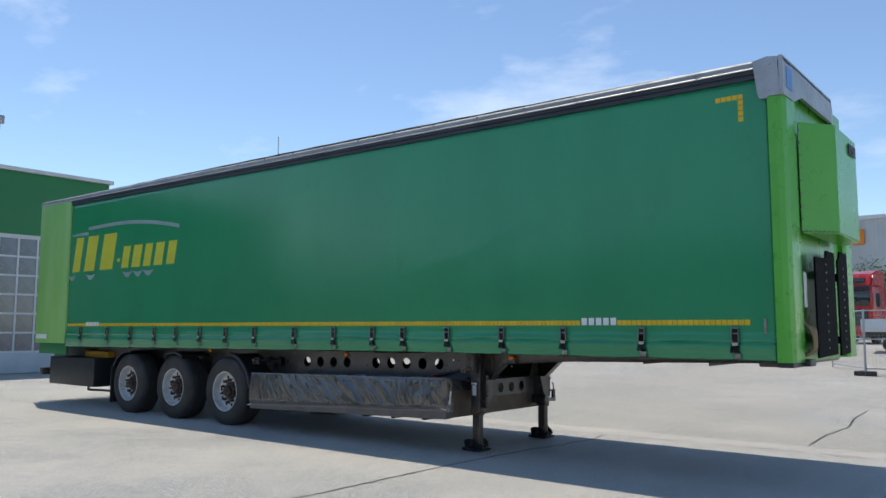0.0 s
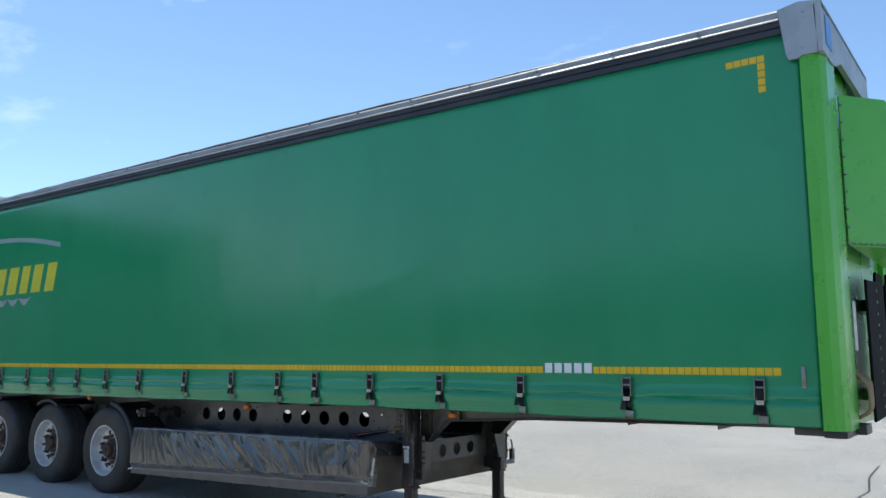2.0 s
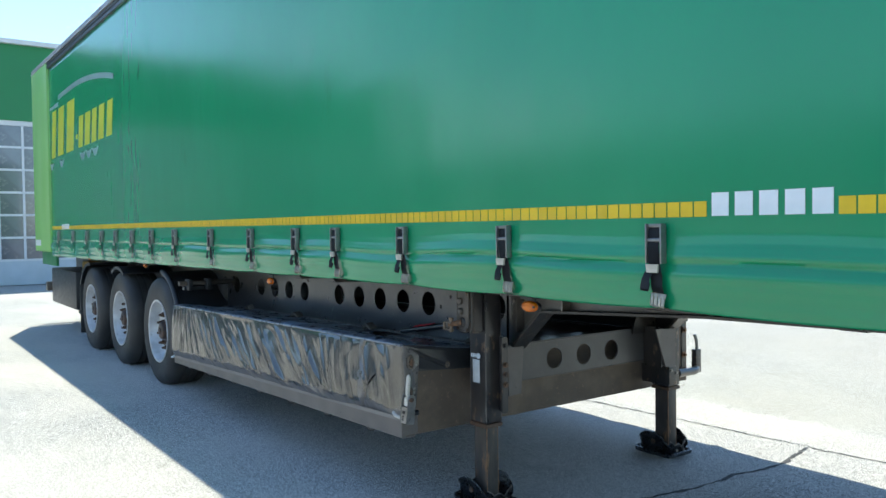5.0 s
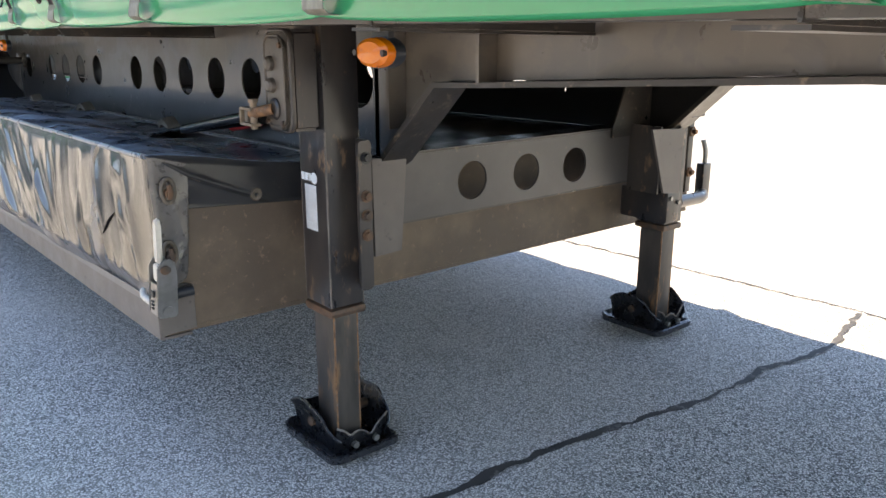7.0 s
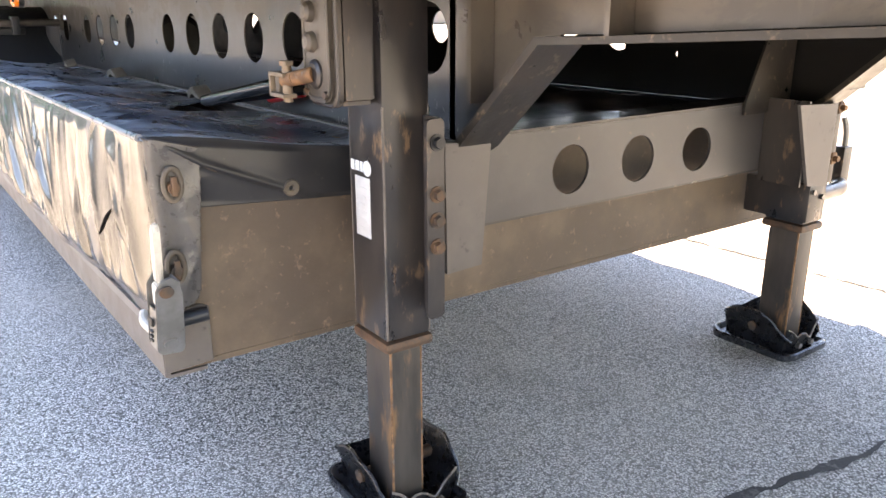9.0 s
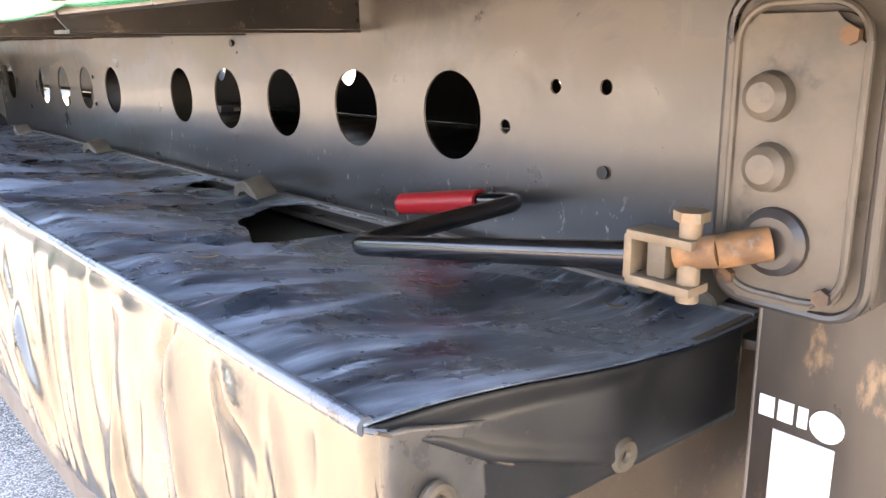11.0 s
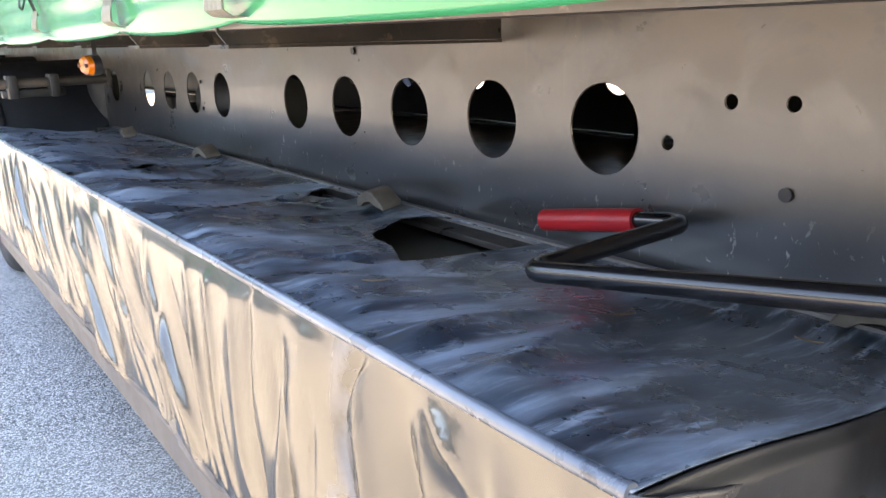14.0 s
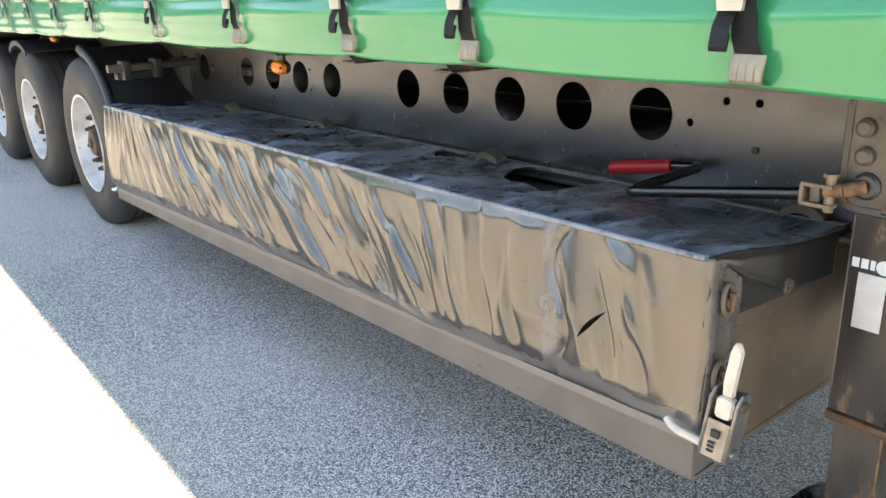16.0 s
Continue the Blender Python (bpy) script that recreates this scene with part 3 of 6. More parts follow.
def curtain_y(x, z, side=-1):
    b = belly(x)
    wave = 0.75 + 0.5 * noise.noise((x * 0.9, z * 2, 3.1))
    shift = 0.016 * noise.noise((x * 1.3, 0, 7.7))
    y = curve_at(z + shift, HEM) * (0.12 + 0.88 * b) * wave
    y += 0.004 * noise.noise((x * 2.2 + z * 6, z * 9 - x, 1.3)) * smooth(1.55, 1.30, z)
    y += (0.006 * noise.noise((x * 0.55, z * 0.8, 4.0)) + 0.002 * noise.noise((x * 1.7, z * 0.5, 9.0))) * smooth(1.2, 1.8, z) * smooth(3.76, 3.3, z)
    if 9.0 < x < 11.6:
        arc = 2.17 + 0.10 * (x - 9.2) + 0.097 * (x - 9.2) ** 2
        y += 0.0035 * math.exp(-((z - arc) / 0.05) ** 2) * smooth(9.0, 9.5, x) * smooth(11.6, 11.0, x)
    return y


def lift(x):
    """The roof line rises a little towards the rear."""
    return 0.118 * (1 - math.exp(-max(0.0, 13.49 - x) / 5.0))


def raise_roof(ob):
    for v in ob.data.vertices:
        v.co.z += lift(v.co.x) * smooth(1.6, 3.7, v.co.z)
    return ob


def make_curtain(name, y0, side):
    bm = bmesh.new()
    xs = spread(0.40, 13.575, 520)
    zs = spread(1.165, 1.46, 38) + spread(1.46, 3.76, 26)[1:]

    def place(x, z):
        low = 0.012 * belly(x) * smooth(1.24, 1.165, z)
        low -= (0.025 + 0.008 * (min(x, 9.5) - 9.5)) * smooth(1.40, 1.20, z)
        return x, y0 + side * curtain_y(x, z), z - low + lift(x) * smooth(1.6, 3.76, z)
    sheet(bm, xs, zs, place)
    ob = part(name, bm, M_CURTAIN, trailer, "dark green PVC side curtain with wavy strapped hem", angle=60)
    s = ob.modifiers.new("thickness", "SOLIDIFY")
    s.thickness, s.offset = 0.003, -1
    return ob


curtain = make_curtain("side_curtain", 0.0, -1)
make_curtain("side_curtain", WIDE, 1)

# top strip, rail and roof
for s, y in ((-1, 0.0), (1, WIDE)):
    bm = bmesh.new()
    prism(bm, [(y, 3.748), (y + s * 0.020, 3.754), (y + s * 0.022, 3.788), (y + s * 0.012, 3.794), (y + s * 0.012, 3.800), (y + s * 0.024, 3.804), (y + s * 0.026, 3.838), (y - s * 0.02, 3.838)], 0.30, 13.49, "yz")
    raise_roof(part("curtain_rail_cover", bm, M_STRIP, trailer, "dark ribbed rubber strip"))
    bm = bmesh.new()
    prism(bm, [(y - s * 0.03, 3.840), (y + s * 0.030, 3.840), (y + s * 0.032, 3.902), (y + s * 0.022, 3.918), (y - s * 0.02, ROOF + 0.006), (y - s * 0.06, ROOF + 0.006)], REAR, 13.49, "yz")
    lip = prism(bmesh.new(), [(y + s * 0.031, 3.838), (y + s * 0.044, 3.838), (y + s * 0.046, 3.842), (y + s * 0.044, 3.847), (y + s * 0.038, 3.855), (y + s * 0.033, 3.859)], REAR, 13.47, "yz")
    raise_roof(part("rail_lip", lip, M_CAP, trailer, "bright aluminium drip lip"))
    rail = raise_roof(part("roof_rail", bm, M_ALU, trailer, "weathered aluminium roof rail"))
    for i in range(22):
        x = 12.93 - 0.655 * i
        if x > REAR + 0.1:
            raise_roof(part("rail_rivet", rod(bmesh.new(), (x, y + s * 0.028, 3.872), (x, y + s * 0.040, 3.872), 0.012, 10), M_STEEL, rail))
bm = bmesh.new()
sheet(bm, spread(REAR + 0.02, 13.54, 40), spread(0.05, WIDE - 0.05, 16), lambda x, y: (x, y, ROOF + 0.008 + 0.012 * math.sin(math.pi * y / WIDE) + 0.004 * math.sin(x * 9.6)))
ob = raise_roof(part("roof", bm, M_CAP, trailer, "pale roof sheet over the load space", angle=60))
ob.modifiers.new("thickness", "SOLIDIFY").thickness = 0.006

# deck, front wall, posts
part("deck", boxes((REAR, 13.58, 0.03, WIDE - 0.03, 1.215, 1.30)), M_DARK, trailer, "dark plank deck underside")
for y0, y1 in ((0.022, 0.055), (WIDE - 0.055, WIDE - 0.022)):
    part("side_rail", boxes((REAR, 13.58, y0, y1, 1.176, 1.32), bevel=0.006), M_CHASSIS, trailer, "dusty black steel side rail")
part("front_wall", boxes((13.585, 13.66, 0.03, WIDE - 0.03, 1.16, 3.86)), M_LIME, trailer, "lime green front wall")
for y0, y1, s in ((-0.045, 0.372, 1), (WIDE - 0.37, WIDE + 0.045, -1)):
    bm = bmesh.new()
    a, b = (y0, y1) if s > 0 else (y1, y0)
    prism(bm, [(13.585, a), (13.655, a), (13.70, a + s * 0.03), (13.725, a + s * 0.09), (13.725, b - s * 0.05), (13.70, b), (13.585, b)], 1.165, 3.60, "xy")
    post = part("front_post", bm, M_LIME, trailer, "lime green corner post", angle=20)
    if s > 0:
        me = finish("rivet", rod(bmesh.new(), (-0.004, 0, 0), (0.006, 0, 0), 0.006, 8), M_STEEL)
        for i in range(18):
            piece("rivet", me, post, (13.726, 0.30, 1.25 + 0.125 * i))
for y0, y1 in ((-0.035, 0.12), (WIDE - 0.12, WIDE + 0.035)):
    bm = boxes((REAR, 0.405, y0, y1, 1.165, 3.856), bevel=0.02)
    raise_roof(part("rear_post", bm, M_LIME_OLD, trailer, "faded lime green rear side panel"))
raise_roof(part("rear_doors", boxes((REAR - 0.03, REAR + 0.04, 0.13, WIDE - 0.13, 1.18, 3.84), bevel=0.01), M_LIME_OLD, trailer, "closed lime green rear doors"))
part("info_sticker", boxes((-0.80, -0.35, -0.039, -0.0355, 1.25, 1.34)), M_WHITE, trailer, "white sticker")

# aluminium cap over the front corners and header
bm = bmesh.new()
side_face = [(13.475, 3.872), (13.475, 3.90), (13.60, 3.925), (13.69, 3.910), (13.705, 3.56), (13.60, 3.56), (13.585, 3.545), (13.525, 3.545), (13.508, 3.59)]
prism(bm, side_face, -0.060, -0.040, "xz")
box(bm, 13.475, 13.545, WIDE + 0.040, WIDE + 0.060, 3.56, 3.90)
prism(bm, [(13.735, 1.74), (13.66, 2.14), (13.56, WIDE + 0.06), (13.53, WIDE + 0.06), (13.63, 2.13), (13.70, 1.74)], 3.62, 3.905, "xy")
prism(bm, [(-0.06, 3.92), (1.74, 3.92), (1.74, 3.66), (0.55, 3.66), (0.36, 3.585), (0.25, 3.56), (-0.06, 3.56)], 13.70, 13.735, "yz")
prism(bm, [(13.47, 3.905), (13.60, 3.930), (13.69, 3.915), (13.735, 3.900), (13.735, 3.885), (13.47, 3.885)], -0.058, 1.74, "xz")
cap = part("front_cap", bm, M_CAP, trailer, "bent aluminium corner cap and header sheet with scuffs")
part("sticker", boxes((13.737, 13.740, 0.04, 0.22, 3.64, 3.84)), M_BLUE, cap, "pale blue sticker")
part("cap_slot", boxes((13.736, 13.7385, -0.02, 0.16, 3.872, 3.888)), M_STRIP, cap)

# tapered box on the front wall
nose = [(13.725, 0.36), (13.98, 0.69), (13.97, 1.62), (13.725, 1.97)]
bm = bmesh.new()
prism(bm, nose, 2.345, 3.39, "xy")
bmesh.ops.bevel(bm, geom=[e for e in bm.edges], offset=0.012, segments=2, affect="EDGES")
nosebox = part("front_box", bm, M_LIME, trailer, "lime green tapered box on the front wall")
bm = bmesh.new()
for i in range(7):
    box(bm, 13.981, 13.989, 1.22, 1.52, 3.20 + 0.016 * i, 3.21 + 0.016 * i)
part("vent", bm, M_STRIP, nosebox, "dark vent slots")
bolt_me = finish("box_bolt", rod(bmesh.new(), (0, 0, 0), (0.004, -0.008, 0), 0.009, 8), M_STEEL)
for i in range(9):
    piece("box_bolt", bolt_me, nosebox, (13.735 + 0.23 * i / 8, 0.358 + 0.30 * i / 8, 2.362))
for i in range(8):
    piece("box_bolt", bolt_me, nosebox, (13.742, 0.366, 2.47 + 0.12 * i))
for y0, y1, top in ((0.50, 1.25, 2.22), (1.38, 1.80, 2.25)):
    bm = bmesh.new()
    prism(bm, [(y0, 1.195), (y1, 1.215), (y1, top - 0.02), (y1 - 0.03, top), (y1 - 0.32, top), (y1 - 0.35, top - 0.08), (y0, top - 0.09)], 13.782, 13.80, "yz")
    bmesh.ops.bevel(bm, geom=bm.edges[:], offset=0.006, segments=1, affect="EDGES")
    for z in (1.35, 2.0):
        box(bm, 13.66, 13.782, y1 - 0.10, y1 - 0.04, z - 0.04, z + 0.04)
    plate = part("bulkhead_plate", bm, M_JET, trailer, "black steel plate with a row of bolts")
    me = finish("plate_bolt", rod(bmesh.new(), (-0.003, 0, 0), (0.006, 0, 0), 0.010, 8), M_STEEL)
    for i in range(11):
        piece("plate_bolt", me, plate, (13.80, (y0 + y1) / 2, 1.28 + 0.08 * i))
bm = bmesh.new()
for k, y in enumerate((0.385, 0.415, 0.445, 0.475)):
    bent_tube(bm, [(13.70, y, 1.22), (13.79, y - 0.01, 1.27), (13.785, y, 1.42 + 0.02 * k), (13.70, y + 0.01, 1.54 - 0.02 * k)], 0.011, 0.05, 10)
part("air_hose", bm, M_STRAW, trailer, "pale looped air hoses")
part("data_plate", boxes((13.729, 13.733, 0.34, 0.44, 1.66, 1.98)), M_LABEL, trailer, "pale data plate")
part("front_bumper", boxes((13.38, 13.56, 0.10, WIDE - 0.10, 1.12, 1.19), bevel=0.012), M_CHASSIS, trailer, "black front cross rail")
bm = boxes((13.58, 13.715, -0.030, 0.34, 1.122, 1.164), (13.60, 13.77, 0.30, 0.50, 1.125, 1.19), bevel=0.010)
part("corner_bracket", bm, M_BLACK, trailer, "black steel corner bracket")
part("curtain_end_tab", boxes((13.470, 13.495, -0.012, -0.002, 1.42, 1.555), bevel=0.003), M_STEEL, trailer, "pale grey curtain tension tab")


# ---- marks on the curtain
def plate_mesh(name, w, h, d, material, slant=0.0):
    bm = bmesh.new()
    prism(bm, [(-w / 2 - slant, -h / 2), (w / 2 - slant, -h / 2), (w / 2 + slant, h / 2), (-w / 2 + slant, h / 2)], -d, 0.0, "xz")
    return finish(name, bm, material)


def out(x, z, gap=0.002):
    return -curtain_y(x, z) - gap


STEP = 0.0525
seg_mesh = plate_mesh("reflective_segment", 0.047, 0.050, 0.0012, M_YELLOW)
x = 13.325
while x > 0.45:
    if not 11.60 < x < 12.05:
        piece("reflective_segment", seg_mesh, curtain, (x, out(x, 1.52), 1.521))
    x -= STEP
corner_mesh = plate_mesh("reflective_segment", 0.046, 0.046, 0.0012, M_YELLOW)
for i in range(5):
    x = 13.335 - 0.052 * i
    piece("reflective_segment", corner_mesh, curtain, (x, out(x, 3.615), 3.615))
for i in range(1, 5):
    piece("reflective_segment", corner_mesh, curtain, (13.335, out(13.335, 3.615 - 0.053 * i), 3.615 - 0.053 * i))


def blocks(name, rows, material, label, slant=0.0):
    """A printed mark, as plain slanted blocks of its size and colour."""
    for x0, x1, z0, z1 in rows:
        w, h = x1 - x0, z1 - z0
        me = plate_mesh(name, w * 0.74, h, 0.0012, material, slant * h)
        tagged(piece(name, me, curtain, ((x0 + x1) / 2, out((x0 + x1) / 2, (z0 + z1) / 2, 0.0025), (z0 + z1) / 2)), label)


blocks("printed_block", [(0.54, 0.92, 2.53, 3.19), (0.98, 1.50, 2.53, 3.19), (1.56, 2.18, 2.53, 3.19), (2.19, 2.31, 2.65, 2.71), (2.34, 2.66, 2.53, 2.92), (2.68, 3.05, 2.53, 2.92),
                         (3.07, 3.38, 2.53, 2.92), (3.40, 3.75, 2.53, 2.92), (3.78, 4.11, 2.53, 2.92)], M_LETTER, "yellow printed block", 0.10)
for x0, w in ((11.625, 0.413 / 5), (1.15, 0.1)):
    blocks("maker_block", [(x0 + w * i, x0 + w * (i + 1), 1.498, 1.572) for i in range(5)], M_WHITE, "white printed block")


def band(outline_top, outline_bottom, material, name, label):
    bm = bmesh.new()
    a = [bm.verts.new((x, out(x, z, 0.003), z)) for x, z in outline_top]
    b = [bm.verts.new((x, out(x, z, 0.003), z)) for x, z in outline_bottom]
    for i in range(len(a) - 1):
        bm.faces.new((a[i], a[i + 1], b[i + 1], b[i]))
    bmesh.ops.solidify(bm, geom=bm.faces[:], thickness=0.001)
    part(name, bm, material, curtain, label)


def arch(x):
    return 3.36 - 0.205 * ((x - 2.1) / 2.05) ** 2 * (1 if x > 2.1 else 0.35)


xs = spread(1.09, 4.15, 40)
band([(x, arch(x) + 0.03) for x in xs], [(x, arch(x) - 0.035) for x in xs], M_PALE, "printed_arch", "pale blue printed arch")
xs = spread(0.45, 1.10, 10)
band([(x, 3.265 + 0.03 * (x - 0.45)) for x in xs], [(x, 3.235 - 0.02 * (x - 0.45)) for x in xs], M_PALE, "printed_arch", "pale blue printed arch")
for c, r in ((0.52, 0.14), (1.24, 0.17), (2.57, 0.17), (2.91, 0.17), (3.25, 0.17)):
    xs = spread(c - r, c + r, 14)
    band([(x, 2.47 - 0.02 * math.cos((x - c) / r * math.pi / 2)) for x in xs], [(x, 2.47 - 0.11 * math.cos((x - c) / r * math.pi / 2)) for x in xs], M_PALE, "printed_wave", "pale printed crescent")


# ---- hem straps with over-centre buckles
def strap_meshes():
    bm = bmesh.new()
    box(bm, -0.034, -0.027, -0.030, 0.0, -0.135, 0.0, 0.003)
    box(bm, 0.027, 0.034, -0.030, 0.0, -0.135, 0.0, 0.003)
    box(bm, -0.03, 0.03, -0.022, -0.006, -0.012, 0.0, 0.003)
    rod(bm, (-0.034, -0.02, -0.055), (0.034, -0.02, -0.055), 0.007, 10)
    rod(bm, (-0.034, -0.015, -0.125), (0.034, -0.015, -0.125), 0.006, 10)
    buckle = finish("strap_buckle", bm, M_STEEL)
    bm = bmesh.new()
    xs = spread(-0.024, 0.024, 2)
    path = [(-0.004, -0.010), (-0.025, -0.019), (-0.050, -0.021), (-0.075, -0.029), (-0.13, -0.026), (-0.175, -0.018), (-0.21, -0.022), (-0.245, -0.012)]
    sheet(bm, xs, range(len(path)), lambda x, i: (x + 0.006 * max(0, i - 2), path[i][1], path[i][0]))
    loop = [(-0.163, -0.024), (-0.19, -0.038), (-0.222, -0.042), (-0.230, -0.036), (-0.20, -0.026)]
    sheet(bm, [-0.026, 0.008], range(len(loop)), lambda x, i: (x - 0.002 * i, loop[i][1], loop[i][0]))
    bmesh.ops.solidify(bm, geom=bm.faces[:], thickness=0.004)
    tail = finish("strap_tail", bm, M_WEBBING)
    bm = bmesh.new()
    prism(bm, [(-0.026, -0.137), (0.026, -0.137), (0.022, -0.165), (-0.022, -0.165)], -0.036, -0.028, "xz")
    latch = finish("buckle_lever", bm, M_HOOK)
    bm = bmesh.new()
    fall = [(-0.234, -0.016, 0.0), (-0.247, -0.019, 0.0), (-0.252, -0.020, 0.6), (-0.266, -0.022, 1.0), (-0.276, -0.022, 1.0), (-0.283, -0.012, 1.0), (-0.285, 0.010, 1.0)]
    sheet(bm, spread(-0.024, 0.038, 40), range(len(fall)), lambda x, i: (x + 0.024, fall[i][1] - 0.0025 * fall[i][2] * math.sin((x + 0.024) / 0.06 * 8 * math.pi), fall[i][0]))
    bmesh.ops.solidify(bm, geom=bm.faces[:], thickness=0.004)
    hook = finish("strap_hook", bm, M_HOOK)
    return buckle, tail, latch, hook


buckle_me, tail_me, lever_me, hook_me = strap_meshes()
for i, sx in enumerate(STRAPS):
    b = piece("strap_buckle", buckle_me, curtain, (sx, -0.010, 1.475), (0, radians(random.uniform(-2, 2)), 0))
    for nm, me, lb in (("strap_tail", tail_me, "black webbing strap"), ("buckle_lever", lever_me, "white lever end"), ("strap_hook", hook_me, "galvanised rave hook")):
        o = new(nm, me)
        o.parent = curtain
        o.location, o.rotation_euler = b.location, (0, radians(4.0 if sx > 11 and nm != "buckle_lever" else 0.0), 0)
        tagged(o, lb)


# ---- main beams
HOLES = [9.28, 9.0, 8.722, 8.447, 8.163, 7.606, 7.327, 7.05, 6.77, 6.21, 5.93, 5.65, 5.37]


def hole_z(x):
    return 1.004 + 0.0155 * (x - 8.9)


def make_beam(y, s):
    """A deep pierced web, its flanges, and the raised neck in front of the legs; s points outwards."""
    bm = bmesh.new()
    holes = [(x, hole_z(x), 0.072) for x in HOLES] + [(9.406, 1.001, 0.011), (9.507, 1.065, 0.0105), (9.596, 1.067, 0.0105)]
    if s < 0:
        holes.append((9.921, 1.037, 0.073))
    else:
        holes = holes[:13] + [(9.343, 0.986, 0.009), (9.543, 0.938, 0.010), (9.344, 0.875, 0.009), (9.456, 1.045, 0.009), (9.546, 1.046, 0.009)]
    holed_plate(bm, 0.6, 10.0, 0.806, 1.216, holes, y - 0.004, y + (0.0 if s < 0 else 0.004))
    prism(bm, [(10.0, 0.806), (10.08, 0.842), (10.315, 1.056), (10.42, 1.060), (11.27, 1.108), (13.45, 1.150), (13.45, 1.216), (10.0, 1.216)], y - 0.004, y + 0.004, "xz")
    # the far web gets the darkened colour, its shade painted in
    beam = part("main_beam", bm, M_WEB if s < 0 else M_SHADED, trailer, "dusty black chassis beam with round lightening holes", angle=None)
    bm = bmesh.new()
    box(bm, 0.6, 10.02, y - 0.065, y + 0.065, 0.792, 0.805, 0.003)
    prism(bm, [(10.02, 0.792), (10.10, 0.836), (10.322, 1.042), (10.43, 1.047), (11.27, 1.096), (13.45, 1.138), (13.45, 1.149), (11.27, 1.107), (10.425, 1.058), (10.312, 1.054), (10.09, 0.848), (10.02, 0.805)], y + s * 0.062, y - s * 0.042, "xz")
    part("bottom_flange", bm, M_CHASSIS, beam)
    for x, z, r in ((9.597, 0.953, 0.0095), (8.50, 1.127, 0.008), (7.42, 1.02, 0.006), (7.42, 0.93, 0.006)):
        part("plug", rod(bmesh.new(), (x, y + s * 0.006, z), (x, y + s * 0.009, z), r, 12), M_BLACK, beam)
    return beam




def settle_beam(ob):
    """The lower edge of the beams falls a little towards the rear axles."""
    for o in [ob] + list(ob.children):
        for v in o.data.vertices:
            if v.co.z < 0.82:
                v.co.z -= 0.0125 * max(0.0, 10.02 - v.co.x)
    return ob


beam = settle_beam(make_beam(0.546, -1))
settle_beam(make_beam(1.815, 1))
for x in (10.13, 10.46):
    part("web_stiffener", boxes((x, x + 0.010, 0.488, 0.541, 0.93 if x < 10.3 else 1.06, 1.212)), M_WEB, trailer)
    part("web_stiffener", boxes((x, x + 0.010, 1.822, 1.90, 0.87 if x < 10.3 else 1.06, 1.212)), M_WEB, trailer)
for x in [9.05, 8.60, 8.11, 7.51, 6.9, 6.3, 5.6, 4.9, 4.2, 3.5, 2.8, 2.1, 1.4, 0.8, 10.75, 11.4, 12.1, 12.8]:
    deep = 1.150 if x < 10.2 else 1.165
    for a, b in ((0.020, 0.528), (WIDE - 0.020, 1.835)):
        bm = bmesh.new()
        s = 1 if b > a else -1
        prism(bm, [(a, 1.213), (a, 1.174), (a + s * 0.012, deep + 0.008), (b, deep), (b, 1.213)], x - 0.005, x, "yz")
        prism(bm, [(a + s * 0.014, deep + 0.007), (b, deep - 0.001), (b, deep - 0.006), (a + s * 0.014, deep + 0.002)], x - 0.075, x + 0.002, "yz")
        part("outrigger", bm, M_CHASSIS, trailer)
    part("cross_bearer", boxes((x - 0.05, x - 0.044, 0.56, 1.80, 1.09, 1.213)), M_SHADED, trailer)


# ---- wheels
def wheel_meshes():
    R = 0.520
    bm = bmesh.new()
    lathe(bm, [(0.292, 0.020), (0.330, 0.008), (0.40, 0.0), (0.455, 0.006), (0.490, 0.022), (0.510, 0.046), (R, 0.07), (R, 0.125), (R - 0.012, 0.128), (R - 0.012, 0.138), (R, 0.141),
               (R, 0.19), (R - 0.012, 0.193), (R - 0.012, 0.203), (R, 0.206), (R, 0.255), (R - 0.012, 0.258), (R - 0.012, 0.268), (R, 0.271), (R, 0.32), (0.510, 0.345), (0.455, 0.38), (0.40, 0.39), (0.30, 0.37)], (0, 0, 0), 72)
    tyre = finish("wheel", bm, M_TYRE)
    bm = bmesh.new()
    lathe(bm, [(0.292, 0.020), (0.302, 0.012), (0.300, 0.006), (0.287, 0.008), (0.281, 0.030), (0.276, 0.060), (0.268, 0.088), (0.256, 0.106), (0.240, 0.113), (0.150, 0.112), (0.146, 0.120), (0.146, 0.20), (0.29, 0.20), (0.296, 0.37)], (0, 0, 0), 64)
    rim = finish("rim", bm, M_RIM)
    bm = bmesh.new()
    lathe(bm, [(0.0, 0.030), (0.055, 0.031), (0.075, 0.036), (0.085, 0.050), (0.088, 0.085), (0.115, 0.090), (0.120, 0.100), (0.120, 0.14)], (0, 0, 0), 40)
    lathe(bm, [(0.0, 0.020), (0.030, 0.020), (0.034, 0.030)], (0, 0, 0), 6)
    hub = finish("hub", bm, M_NUT)
    bm = bmesh.new()
    rod(bm, (0, 0.066, 0), (0, 0.112, 0), 0.018, 6)
    rod(bm, (0, 0.098, 0), (0, 0.113, 0), 0.025, 16)
    rod(bm, (0, 0.048, 0), (0, 0.07, 0), 0.011, 10)
    nut = finish("wheel_nut", bm, M_RUST_D)
    bm = bmesh.new()
    rod(bm, (0, 0.1095, 0), (0, 0.1112, 0), 0.027, 20)
    vent = finish("rim_vent", bm, M_DARK)
    return tyre, rim, hub, nut, vent


